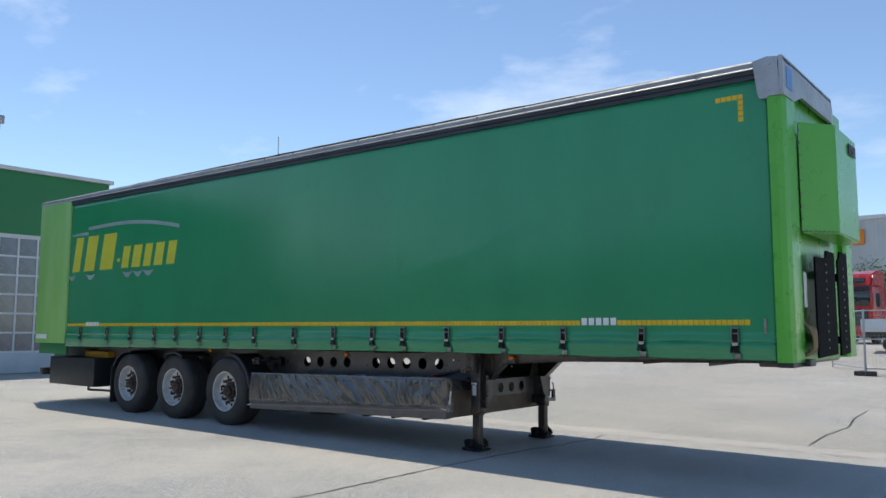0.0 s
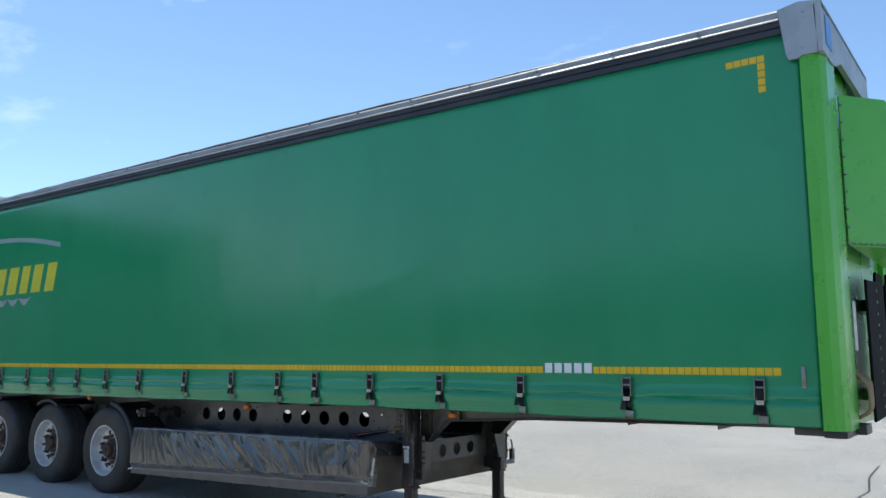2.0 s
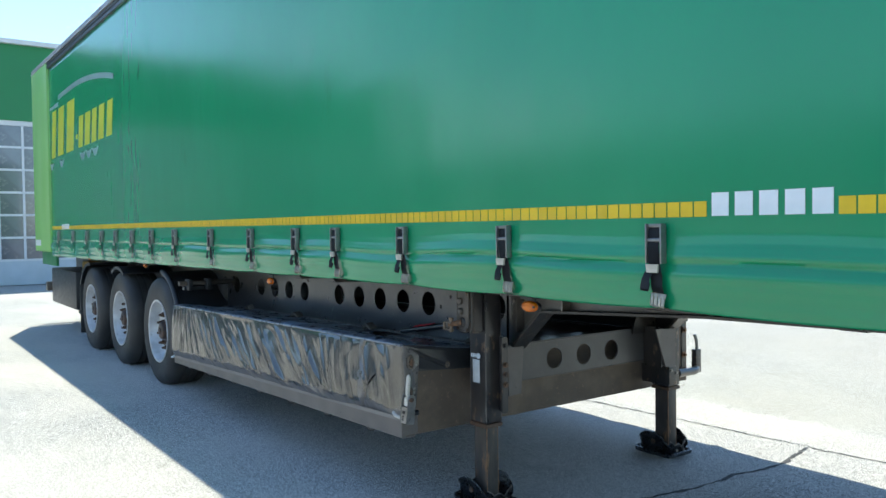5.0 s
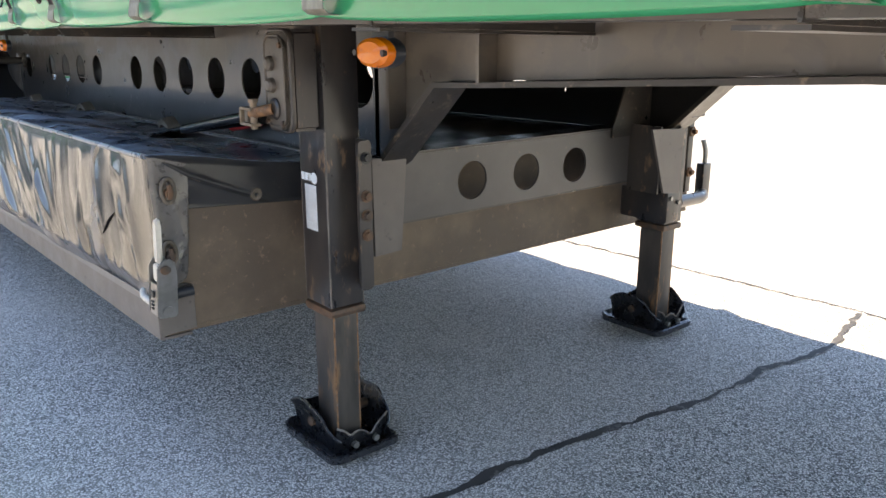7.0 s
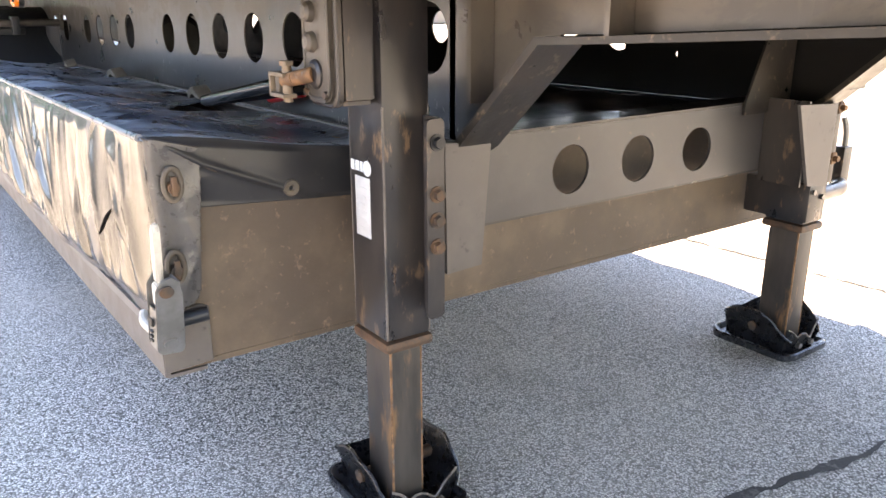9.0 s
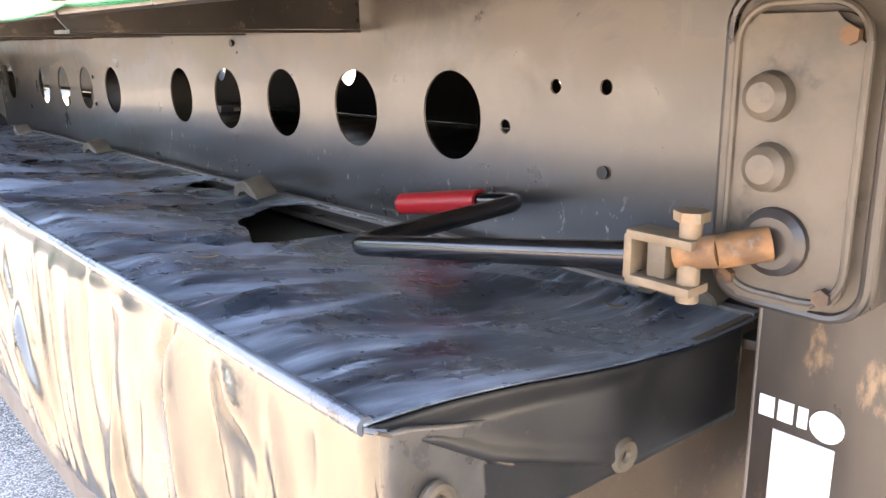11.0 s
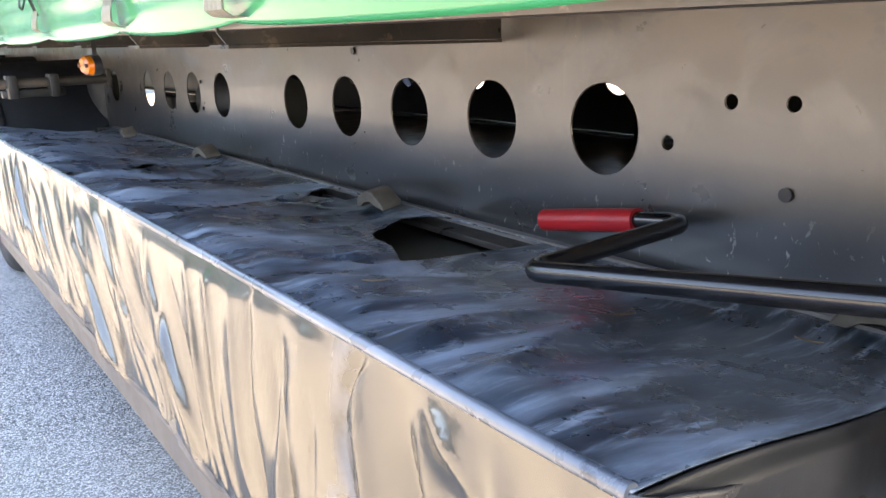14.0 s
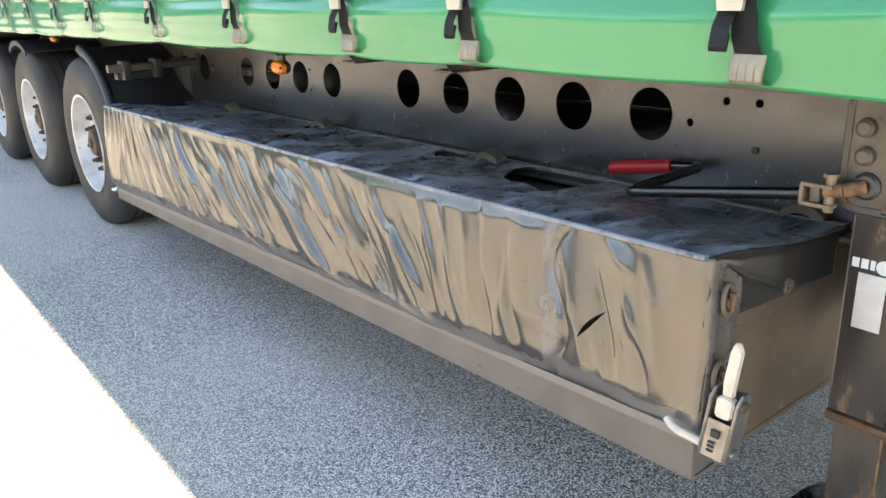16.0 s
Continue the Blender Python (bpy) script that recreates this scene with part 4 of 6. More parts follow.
tyre_me, rim_me, hub_me, nut_me, vent_me = wheel_meshes()
for side in (0, 1):
    for ax in (2.679, 4.075, 5.477):
        at = (ax, 0.022, 0.503) if side == 0 else (ax, WIDE - 0.022, 0.503)
        rot = (0, random.uniform(0, 6), 0) if side == 0 else (0, random.uniform(0, 6), math.pi)
        wheel = piece("wheel", tyre_me, trailer, at, rot)
        tagged(wheel, "worn black truck tyre on a silver steel rim")
        for nm, me, lb in (("rim", rim_me, "silver steel rim"), ("hub", hub_me, "brown hub cap")):
            o = new(nm, me)
            o.parent = wheel
            tagged(o, lb)
        for i in range(10):
            a = 2 * math.pi * i / 10
            o = new("wheel_nut", nut_me)
            o.parent, o.location = wheel, (0.168 * math.cos(a), 0, 0.168 * math.sin(a))
            o = new("rim_vent", vent_me)
            o.parent, o.location = wheel, (0.212 * math.cos(a + 0.314), 0, 0.212 * math.sin(a + 0.314))
for ax in (2.679, 4.075, 5.477):
    bm = rod(bmesh.new(), (ax, 0.30, 0.503), (ax, WIDE - 0.30, 0.503), 0.075, 20)
    box(bm, ax - 0.06, ax + 0.42, 0.66, 0.74, 0.55, 0.66, 0.02)
    box(bm, ax - 0.06, ax + 0.42, 1.72, 1.80, 0.55, 0.66, 0.02)
    rod(bm, (ax + 0.40, 0.62, 0.70), (ax + 0.40, 0.62, 1.0), 0.13, 20)
    part("axle", bm, M_DARK, trailer, "black axle with trailing arms")


def fender(ax, a0, a1, y0, y1, flap=0.0):
    bm = bmesh.new()
    r = 0.575
    outer = [(ax + r * math.cos(radians(a)), 0.503 + r * math.sin(radians(a))) for a in spread(a0, a1, 18)]
    inner = [(ax + (r - 0.012) * math.cos(radians(a)), 0.503 + (r - 0.012) * math.sin(radians(a))) for a in spread(a0, a1, 18)]
    if flap:
        outer.insert(0, (outer[0][0] + 0.01, outer[0][1] - flap))
        inner.insert(0, (inner[0][0] + 0.01, inner[0][1] - flap))
    prism(bm, outer + inner[::-1], y0, y1, "xz")
    lip = [(ax + k * math.cos(radians(a)), 0.503 + k * math.sin(radians(a))) for k in (r - 0.035,) for a in spread(a0, a1, 18)]
    prism(bm, outer[1 if flap else 0:] + lip[::-1], y0 - 0.012, y0, "xz")
    guard = part("mudguard", bm, M_BLACK, trailer, "black plastic quarter mudguard")
    if flap:
        edge_y = y0 if y0 < 1 else y1
        bm = bent_tube(bmesh.new(), [(px, edge_y, pz) for px, pz in outer[1:]], 0.026, 0.02, 12, 2)
        part("rolled_edge", bm, M_BLACK, guard, "rolled plastic edge")


for y0, y1 in ((0.02, 0.535), (WIDE - 0.535, WIDE - 0.02)):
    fender(5.477, 8, 84, y0 + (0.05 if y0 < 1 else 0), y1 - (0 if y0 < 1 else 0.05), 0.05)
    fender(4.075, 62, 118, y0, y1)
    fender(2.679, 80, 150, y0, y1)
    part("mud_flap", boxes((2.10, 2.115, y0, y1, 0.14, 0.80), bevel=0.004), M_BLACK, trailer, "black rubber mud flap")
bm = rod(bmesh.new(), (6.15, 0.03, 0.993), (6.15, 0.545, 0.993), 0.021, 16)
box(bm, 6.13, 6.17, 0.52, 0.541, 0.95, 1.04, 0.005)
part("mudguard_bar", bm, M_GEAR, trailer, "grey mudguard support tube")
bm = boxes((6.10, 6.20, 0.10, 0.14, 0.93, 1.03), (6.10, 6.20, 0.27, 0.31, 0.93, 1.03), (6.08, 6.14, 0.08, 0.34, 0.93, 0.965), bevel=0.006)
part("bar_clamp", bm, M_BLACK, trailer, "black tube clamps")
part("brake_tank", lathe(bmesh.new(), [(0.0, 0.0), (0.10, 0.01), (0.13, 0.05), (0.13, 0.55), (0.10, 0.59), (0.0, 0.60)], (7.05, 0.75, 0.93), 24, "x"), M_DARK, trailer, "black air tank")


# ---- marker lamps
for lx, lz in ((10.72, 1.135), (8.09, 1.112), (5.05, 1.12), (2.6, 1.125)):
    bm = bmesh.new()
    prism(bm, [(lx + 0.048 * math.cos(a), lz + 0.0245 * math.sin(a)) for a in (2 * math.pi * i / 28 for i in range(28))], 0.052, 0.070, "xz")
    box(bm, lx - 0.022, lx + 0.022, 0.056, 0.066, lz + 0.02, 1.20)
    lampbody = part("marker_lamp", bm, M_BLACK, trailer, "oval amber side marker lamp")
    bm = bmesh.new()
    ring = [(1.0, 0.052), (0.93, 0.040), (0.70, 0.034), (0.01, 0.033)]
    rows = [[bm.verts.new((lx + 0.0465 * k * math.cos(a), y, lz + 0.0235 * k * math.sin(a))) for a in (2 * math.pi * i / 28 for i in range(28))] for k, y in ring]
    for g, h in zip(rows, rows[1:]):
        for j in range(28):
            bm.faces.new((g[j], g[(j + 1) % 28], h[(j + 1) % 28], h[j]))
    part("lens", bm, M_ORANGE, lampbody, "amber plastic lens")
    for dx in (-0.037, 0.037):
        part("screw", rod(bmesh.new(), (lx + dx, 0.045, lz), (lx + dx, 0.032, lz), 0.005, 8), M_NUT, lampbody)


# ---- stowage box under the deck, with its tarpaulin
BX0, BX1 = 6.20, 9.845
bm = boxes((BX0, BX1, -0.022, 2.285, 0.412, 0.424), (BX0, BX0 + 0.008, -0.01, 2.285, 0.424, 0.80))
stow = part("stowage_box", bm, M_PLATE, trailer, "low steel stowage box with a black tarpaulin cover")
bm = boxes((BX1 - 0.010, BX1 - 0.002, -0.012, 2.285, 0.424, 0.822))
part("end_plate", bm, M_PLATE, stow, "muddy brown steel end plate")
bm = bmesh.new()
prism(bm, [(-0.034, 0.408), (-0.026, 0.404), (0.05, 0.404), (0.05, 0.411), (-0.022, 0.411), (-0.022, 0.512), (-0.034, 0.512)], BX0 - 0.01, BX1 + 0.006, "yz")
edge = part("box_edge", bm, M_EDGE, stow, "dusty steel bottom edge of the box")
part("box_back", boxes((BX0, BX1 - 0.02, 2.265, 2.285, 0.43, 0.85)), M_TARP, stow)
for i in range(7):
    x = BX0 + 0.25 + 0.5 * i
    part("skid", boxes((x, x + 0.06, 0.0, 2.24, 0.380, 0.411)), M_DARK, stow)


def ridge(v):
    return 1 - abs(v)


# the strongest creases of the hanging side: top x, top z, bottom x, bottom z, depth, width
CREASES = [(7.13, 0.75, 7.46, 0.53, 0.011, 0.022), (7.28, 0.76, 7.46, 0.67, 0.011, 0.022), (7.55, 0.75, 8.02, 0.49, 0.011, 0.022), (7.68, 0.76, 7.97, 0.57, 0.011, 0.022), (8.17, 0.79, 8.57, 0.52, 0.018, 0.034),
           (8.21, 0.85, 8.62, 0.68, -0.007, 0.022), (8.47, 0.85, 8.75, 0.63, 0.008, 0.022), (8.88, 0.75, 9.0, 0.62, 0.009, 0.022), (8.29, 0.63, 8.48, 0.49, 0.009, 0.022), (8.89, 0.75, 9.07, 0.5, 0.011, 0.022), (8.8, 0.58, 9.01, 0.52, 0.015, 0.034),
           (9.33, 0.74, 9.37, 0.54, 0.011, 0.022), (9.72, 0.84, 9.77, 0.6, 0.01, 0.022), (9.03, 0.78, 9.12, 0.55, 0.009, 0.022), (9.62, 0.87, 9.69, 0.81, 0.013, 0.034), (9.68, 0.76, 9.72, 0.66, 0.011, 0.022)]
random.seed(31)
FINE = []


def tilt(x):
    """How far the pull of the cloth leans: strongly along the middle, hardly near the ends."""
    return 0.25 + 1.25 * smooth(6.35, 7.1, x) * smooth(9.3, 8.3, x)


for i in range(36):
    x = 6.45 + 3.25 * (i + random.uniform(-0.35, 0.35)) / 36
    z, drop = random.uniform(0.80, 0.87), random.uniform(0.20, 0.34)
    FINE.append((x, z, x + tilt(x) * drop * random.uniform(0.8, 1.15), z - drop, random.choice((-1, 1, 1)) * random.uniform(0.005, 0.011), random.uniform(0.014, 0.030)))
for i in range(60):
    x, z, drop = random.uniform(6.4, 9.75), random.uniform(0.62, 0.86), random.uniform(0.06, 0.16)
    FINE.append((x, z, x + tilt(x) * drop * random.uniform(0.6, 1.3), z - drop, random.choice((-1, 1)) * random.uniform(0.003, 0.006), random.uniform(0.008, 0.014)))


def crease(x, z, row):
    """A sharp fold that runs along a line and dies out at its ends."""
    x0, z0, x1, z1, deep, wide = row
    dx, dz = x1 - x0, z1 - z0
    n = math.hypot(dx, dz)
    along = ((x - x0) * dx + (z - z0) * dz) / n
    if along < -0.06 or along > n + 0.06:
        return 0.0
    across = ((x - x0) * dz - (z - z0) * dx) / n + 0.006 * math.sin(along * 21 + x0 * 9)
    if abs(across) > 6 * wide:
        return 0.0
    side = wide if across > 0 else wide * 0.45
    return deep * math.exp(-abs(across) / side) * smooth(-0.05, 0.06, along) * smooth(n + 0.05, n - 0.05, along)


def front_fold(x, z):
    """Folds of the hanging tarpaulin, in metres outwards."""
    h = (z - 0.497) / 0.38
    u = x + tilt(x) * (z - 0.69)
    d = 0.011 * noise.noise((u * 2.2, z * 0.8, 0.5)) + 0.004 * noise.noise((u * 5.5, z * 1.5, 6.5)) + 0.0006 * noise.noise((u * 15, z * 6, 11.5))
    d += sum(crease(x, z, row) for row in CREASES) + sum(crease(x, z, row) for row in FINE)
    gather = smooth(6.85, 6.25, x) * (0.005 * math.sin(x * 88 + 2 * noise.noise((x * 6, z * 3, 1))) * smooth(0.55, 0.85, h) + 0.010 * (ridge(2.2 * noise.noise((x * 9 - z * 2.2, z * 1.4, 3.3))) - 0.5))
    crumple = smooth(9.25, 9.45, x) * (0.007 * (ridge(2.4 * noise.noise((x * 7 - z * 2, z * 5, 3.3))) - 0.5) - 0.012 * math.exp(-((x - 9.50 - 0.03 * math.sin(z * 22)) / 0.012) ** 2))
    hold = smooth(0.0, 0.06, h) * smooth(1.0, 0.93, h)
    return (d + gather + crumple) * (0.12 + 0.88 * hold)


def belly_out(h):
    return 0.030 * (1 - h ** 2.2) * smooth(-0.02, 0.20, h)


def front_place(x, z):
    """The side sheet, carried round the corner of the box on to its end."""
    h = (z - 0.5) / 0.378
    o = 0.032 + belly_out(h) * smooth(BX1 + 0.02, BX1 - 0.25, x) + front_fold(min(x, BX1), z)
    rag = (0.010 * noise.noise((x * 6, 0, 5.0)) + 0.005 * noise.noise((x * 23, 0, 2.0))) * smooth(0.05, 0.0, h)
    r = 0.022
    s = x - (BX1 - 0.006)
    z += rag
    if s <= 0:
        return x, -o, z
    a = min(s / r, math.pi / 2)
    past = max(0.0, s - r * math.pi / 2)
    crush = 0.004 * (ridge(2.2 * noise.noise((x * 14, z * 9, 7.0))) - 0.3) * smooth(0.01, 0.04, s)
    return BX1 - 0.006 + r * math.sin(a) + crush, -o + r * (1 - math.cos(a)) + past, z - 0.28 * past


bm = bmesh.new()
zs = spread(0.500, 0.878, 56)
sheet(bm, spread(BX0, BX1 - 0.01, 640) + spread(BX1 - 0.005, BX1 + 0.020, 8), zs, front_place)
front = part("tarp_front", bm, M_TARP, stow, "creased glossy black tarpaulin side", angle=80)
front.modifiers.new("thickness", "SOLIDIFY").thickness = 0.0015
bm = bmesh.new()
sheet(bm, spread(BX1 + 0.012, BX1 + 0.130, 48), spread(0.535, 0.876, 90), lambda x, z: (front_place(x, z)[0] + 0.0015, *front_place(x, z)[1:]))


def past_strap(p):
    """Beyond the rounded edge of the corner strap."""
    side = 0.050 + 0.085 * (p.z - 0.58)
    if p.y > side or p.z < 0.548:
        return True
    u, v = p.y - (side - 0.035), 0.583 - p.z
    return u > 0 and v > 0 and math.hypot(u, v) > 0.035


bmesh.ops.delete(bm, geom=[f for f in bm.faces if past_strap(f.calc_center_median())], context="FACES")
wrap = part("corner_strap", bm, M_STRAP, stow, "dusty black corner strap of the tarpaulin", angle=80)
wrap.modifiers.new("thickness", "SOLIDIFY").thickness = 0.003
bm = bmesh.new()
pts = [(x, -0.0285, 0.8765 + 0.003 * noise.noise((x * 5, 0, 1))) for x in spread(BX0, BX1, 60)]
bent_tube(bm, pts, 0.0075, 0.02, 12, 2)
part("tarp_hem", bm, M_HEM, stow, "black welded tarpaulin edge")
bm = bmesh.new()


def slit(u, v):
    x = 9.572 + 0.056 * u ** 1.4 + v * 0.004 * math.sin(math.pi * u)
    z = 0.645 + 0.068 * u - v * 0.004 * math.sin(math.pi * u)
    return x, front_place(x, z)[1] - 0.0016, z


sheet(bm, spread(0.02, 0.98, 14), (-1, 1), slit)
bmesh.ops.solidify(bm, geom=bm.faces[:], thickness=0.001)
part("tarp_slit", bm, M_JET, stow, "short slit in the tarpaulin")
part("tarp_seam", boxes((BX0, BX1, -0.038, -0.035, 0.495, 0.515)), M_TARP, stow)

SLITS = [(8.19, 0.275, 0.066), (8.745, 0.204, 0.040), (7.72, 0.25, 0.05)]
TEAR = [(9.182, 0.218), (9.10, 0.252), (9.04, 0.278), (8.985, 0.290), (8.945, 0.306), (8.915, 0.336), (8.895, 0.375), (8.878, 0.414), (8.872, 0.455), (8.882, 0.500), (9.00, 0.506), (9.178, 0.506), (9.184, 0.36)]
TEAR2 = [(8.527, 0.376), (8.480, 0.415), (8.435, 0.455), (8.408, 0.485), (8.425, 0.505), (8.575, 0.505), (8.585, 0.448)]


def in_slit(x, y):
    """Narrow cuts that lean across the cover."""
    for sx, sy, half in SLITS:
        u, v = (x - sx) * 0.84 + (y - sy) * 0.54, -(x - sx) * 0.54 + (y - sy) * 0.84
        if (u / 0.008) ** 2 + (v / half) ** 2 < 1:
            return True
    return False


def snap(p, poly, reach=0.006):
    """The nearest place on an outline, where it is close by."""
    best, at = reach, None
    for (x0, y0), (x1, y1) in zip(poly, poly[1:] + poly[:1]):
        dx, dy = x1 - x0, y1 - y0
        k = min(1.0, max(0.0, ((p.x - x0) * dx + (p.y - y0) * dy) / (dx * dx + dy * dy)))
        d = math.hypot(p.x - x0 - k * dx, p.y - y0 - k * dy)
        if d < best:
            best, at = d, (x0 + k * dx, y0 + k * dy)
    return at


def inside(p, poly):
    hit = False
    for (x0, y0), (x1, y1) in zip(poly, poly[1:] + poly[:1]):
        if (y0 > p[1]) != (y1 > p[1]) and p[0] < (x1 - x0) * (p[1] - y0) / (y1 - y0) + x0:
            hit = not hit
    return hit


random.seed(12)
WRINKLES = []
for i in range(80):
    x, y = random.uniform(6.3, 9.80), random.uniform(-0.01, 0.42)
    turn = radians(random.choice((60, 75, 95, 110, 130, 20)) + random.uniform(-12, 12))
    n = random.uniform(0.10, 0.32)
    WRINKLES.append((x, y, x + n * math.cos(turn), y + n * math.sin(turn), random.choice((-1, 1)) * random.uniform(0.002, 0.006), random.uniform(0.008, 0.020)))


def top_z(x, y):
    s = (y + 0.03) / 0.542
    z = 0.880 - 0.060 * smooth(0.0, 1.0, s) - 0.010 * math.sin(math.pi * s)
    u = x * 0.95 + y * 0.25
    hold = smooth(0.0, 0.12, s) * smooth(1.0, 0.88, s)
    f = 0.020 * (ridge(2.0 * noise.noise((u * 3.0, y * 1.1, 8.0))) - 0.5) + 0.012 * (ridge(2.2 * noise.noise((u * 8.5, y * 1.8, 4.0))) - 0.5) + 0.002 * noise.noise((x * 16, y * 16, 2.0))
    f += 0.012 * math.exp(-((x - 9.33) / 0.05) ** 2 - ((y - 0.20) / 0.12) ** 2) - 0.010 * math.exp(-((x - 9.23) / 0.06) ** 2 - ((y - 0.16) / 0.1) ** 2)
    f += sum(crease(x, y, row) for row in WRINKLES if abs(x - row[0]) < 0.5)
    return z + f * (0.1 + 0.9 * hold) * (0.15 + 0.85 * smooth(BX1, BX1 - 0.25, x))


bm = bmesh.new()
sheet(bm, spread(BX0, BX1 + 0.002, 640), spread(-0.030, 0.512, 90), lambda x, y: (x, y, top_z(x, y)))
gone = []
for f in bm.faces:
    c = f.calc_center_median()
    if inside((c.x, c.y), TEAR) or inside((c.x, c.y), TEAR2) or in_slit(c.x, c.y):
        gone.append(f)
bmesh.ops.delete(bm, geom=gone, context="FACES")
for v in {v for e in bm.edges if e.is_boundary for v in e.verts}:
    for poly in (TEAR, TEAR2):
        at = snap(v.co, poly)
        if at:
            v.co.x, v.co.y = at
top = part("tarp_top", bm, M_TARP_TOP, stow, "sagging dusty black tarpaulin top with painted sheen and torn openings", angle=80)
top.modifiers.new("thickness", "SOLIDIFY").thickness = 0.002
bm = bmesh.new()
sheet(bm, spread(BX0, BX1, 120), spread(0.61, 2.265, 50), lambda x, y: (x, y, 0.800 + 0.003 * math.sin(x * 26) + 0.006 * noise.noise((x * 5, y * 0.8, 1.0))))
# inner sheet also coloured near-black to stand for the shade in there
part("tarp_inner", bm, M_SHADED, stow, "black tarpaulin between the beams", angle=80)
part("batten", boxes((BX0, BX1, 0.508, 0.522, 0.812, 0.824)), M_EDGE, stow, "thin metal batten along the tarpaulin")
for a, b in ((0.10, 0.30), (0.31, 0.52)):
    part("plank", boxes((8.3, 9.3, a, b, 0.745, 0.77), bevel=0.003), M_WOOD, stow, "dark dusty plank inside the box")

# end flap of the tarpaulin
bm = bmesh.new()


def fold_line(y):
    """Where the folded pocket of the end flap has its lower edge."""
    return 0.877 - 0.63 * (y + 0.024) if y < 0.075 else 0.815 - 0.428 * (y - 0.075)


def flap(s, v):
    y = -0.028 + 0.50 * s
    hi, lo = top_z(BX1, y) - 0.001, 0.742 - 0.032 * s
    z = lo + (hi - lo) * v
    bulge = 0.004 * math.sin(math.pi * v) + 0.006 * (ridge(2 * noise.noise((y * 5 + z * 9, z * 6, 5.0))) - 0.4)
    over = z - fold_line(y)
    fold = (0.007 * smooth(-0.003, 0.004, over) + 0.005 * math.exp(-((over - 0.006) / 0.009) ** 2)) * smooth(0.32, 0.22, y) * smooth(1.0, 0.86, v)
    return BX1 + 0.004 + bulge * smooth(0, 0.1, v) + fold, y, z


sheet(bm, spread(0, 1, 110), spread(0, 1, 60), flap)
fl = part("tarp_flap", bm, M_FLAP, stow, "folded black tarpaulin end flap", angle=80)
fl.modifiers.new("thickness", "SOLIDIFY").thickness = 0.002
bm = lathe(bmesh.new(), [(0.004, 0.0), (0.007, 0.004), (0.015, 0.005), (0.018, 0.0)], (BX1 + 0.016, 0.250, 0.752), 20, "x")
part("eyelet", bm, M_CLIP, stow, "muddy brass eyelet")

bm = bent_tube(bmesh.new(), [(BX1 + 0.016 + 0.002 * math.sin(9 * y), y, fold_line(y) + 0.002 + 0.004 * math.sin(40 * y)) for y in spread(-0.030, 0.10, 14)], 0.0016, 0.004, 6, 2)
part("frayed_edge", bm, M_CLIP, stow, "pale frayed tarpaulin edge")
bm = bmesh.new()
prism(bm, [(-0.034, 0.414), (0.064, 0.420), (0.064, 0.538), (0.045, 0.545), (-0.030, 0.540)], BX1 + 0.0005, BX1 + 0.007, "yz")
bmesh.ops.bevel(bm, geom=bm.edges[:], offset=0.002, segments=1, affect="EDGES")
part("corner_plate", bm, M_EDGE, stow, "dusty steel corner plate")
part("corner_stub", rod(bmesh.new(), (BX1 + 0.012, -0.01, 0.522), (BX1 + 0.022, 0.056, 0.529), 0.014, 16), M_BLACK, stow, "black tube stub")

# corner strap with rings and tension lever
for ry, rz in ((0.014, 0.792), (0.004, 0.634)):
    bm = bmesh.new()
    pts = [(BX1 + 0.024, ry + 0.016 * math.cos(a), rz + 0.030 * math.sin(a)) for a in (2 * math.pi * i / 20 for i in range(21))]
    bent_tube(bm, pts, 0.0055, 0.001, 8, 1)
    ring = part("strap_ring", bm, M_CLIP, stow, "oval steel eyelet ring")
    bm = rod(bmesh.new(), (BX1 + 0.018, ry, rz - 0.006), (BX1 + 0.034, ry, rz - 0.006), 0.011, 12)
    box(bm, BX1 + 0.03, BX1 + 0.04, ry - 0.005, ry + 0.005, rz - 0.02, rz + 0.016, 0.002)
    part("turn_button", bm, M_RUST_D, stow, "rusty turn button")
LX = 9.914


def lean(bm):
    """The lever stands a little askew."""
    for v in bm.verts:
        v.co.x += 0.10 * (v.co.z - 0.55)
        v.co.y += 0.022
        v.co.z = 0.632 + (v.co.z - 0.62) * (0.84 if v.co.z < 0.62 else 0.95)
    return bm


bm = bmesh.new()
cheek = [(-0.084, 0.470), (-0.078, 0.456), (-0.040, 0.452), (-0.034, 0.462), (-0.032, 0.590), (-0.038, 0.622), (-0.052, 0.634), (-0.068, 0.630), (-0.080, 0.610)]
for dx in (-0.030, 0.024):
    prism(bm, cheek, LX + dx, LX + dx + 0.006, "yz")
prism(bm, [(-0.040, 0.458), (-0.035, 0.458), (-0.034, 0.622), (-0.039, 0.622)], LX - 0.024, LX + 0.024, "yz")
prism(bm, [(-0.083, 0.462), (-0.077, 0.458), (-0.073, 0.556), (-0.079, 0.560)], LX - 0.024, LX + 0.024, "yz")
bmesh.ops.bevel(bm, geom=bm.edges[:], offset=0.0018, segments=2, affect="EDGES")
lever = part("tension_lever", lean(bm), M_STEEL, stow, "worn steel lever tensioner")
bm = bmesh.new()
for i in range(3):
    box(bm, LX - 0.012, LX + 0.002, -0.0855, -0.0815, 0.478 + 0.011 * i, 0.483 + 0.011 * i, 0.001)
box(bm, LX - 0.010, LX + 0.008, -0.0855, -0.0818, 0.518, 0.536, 0.001)
part("lever_slot", lean(bm), M_DARK, lever, "dark ratchet slots")
bm = bmesh.new()
prism(bm, rounded(LX - 0.018, LX + 0.018, 0.562, 0.618, 0.012, 4), -0.074, -0.056, "xz")
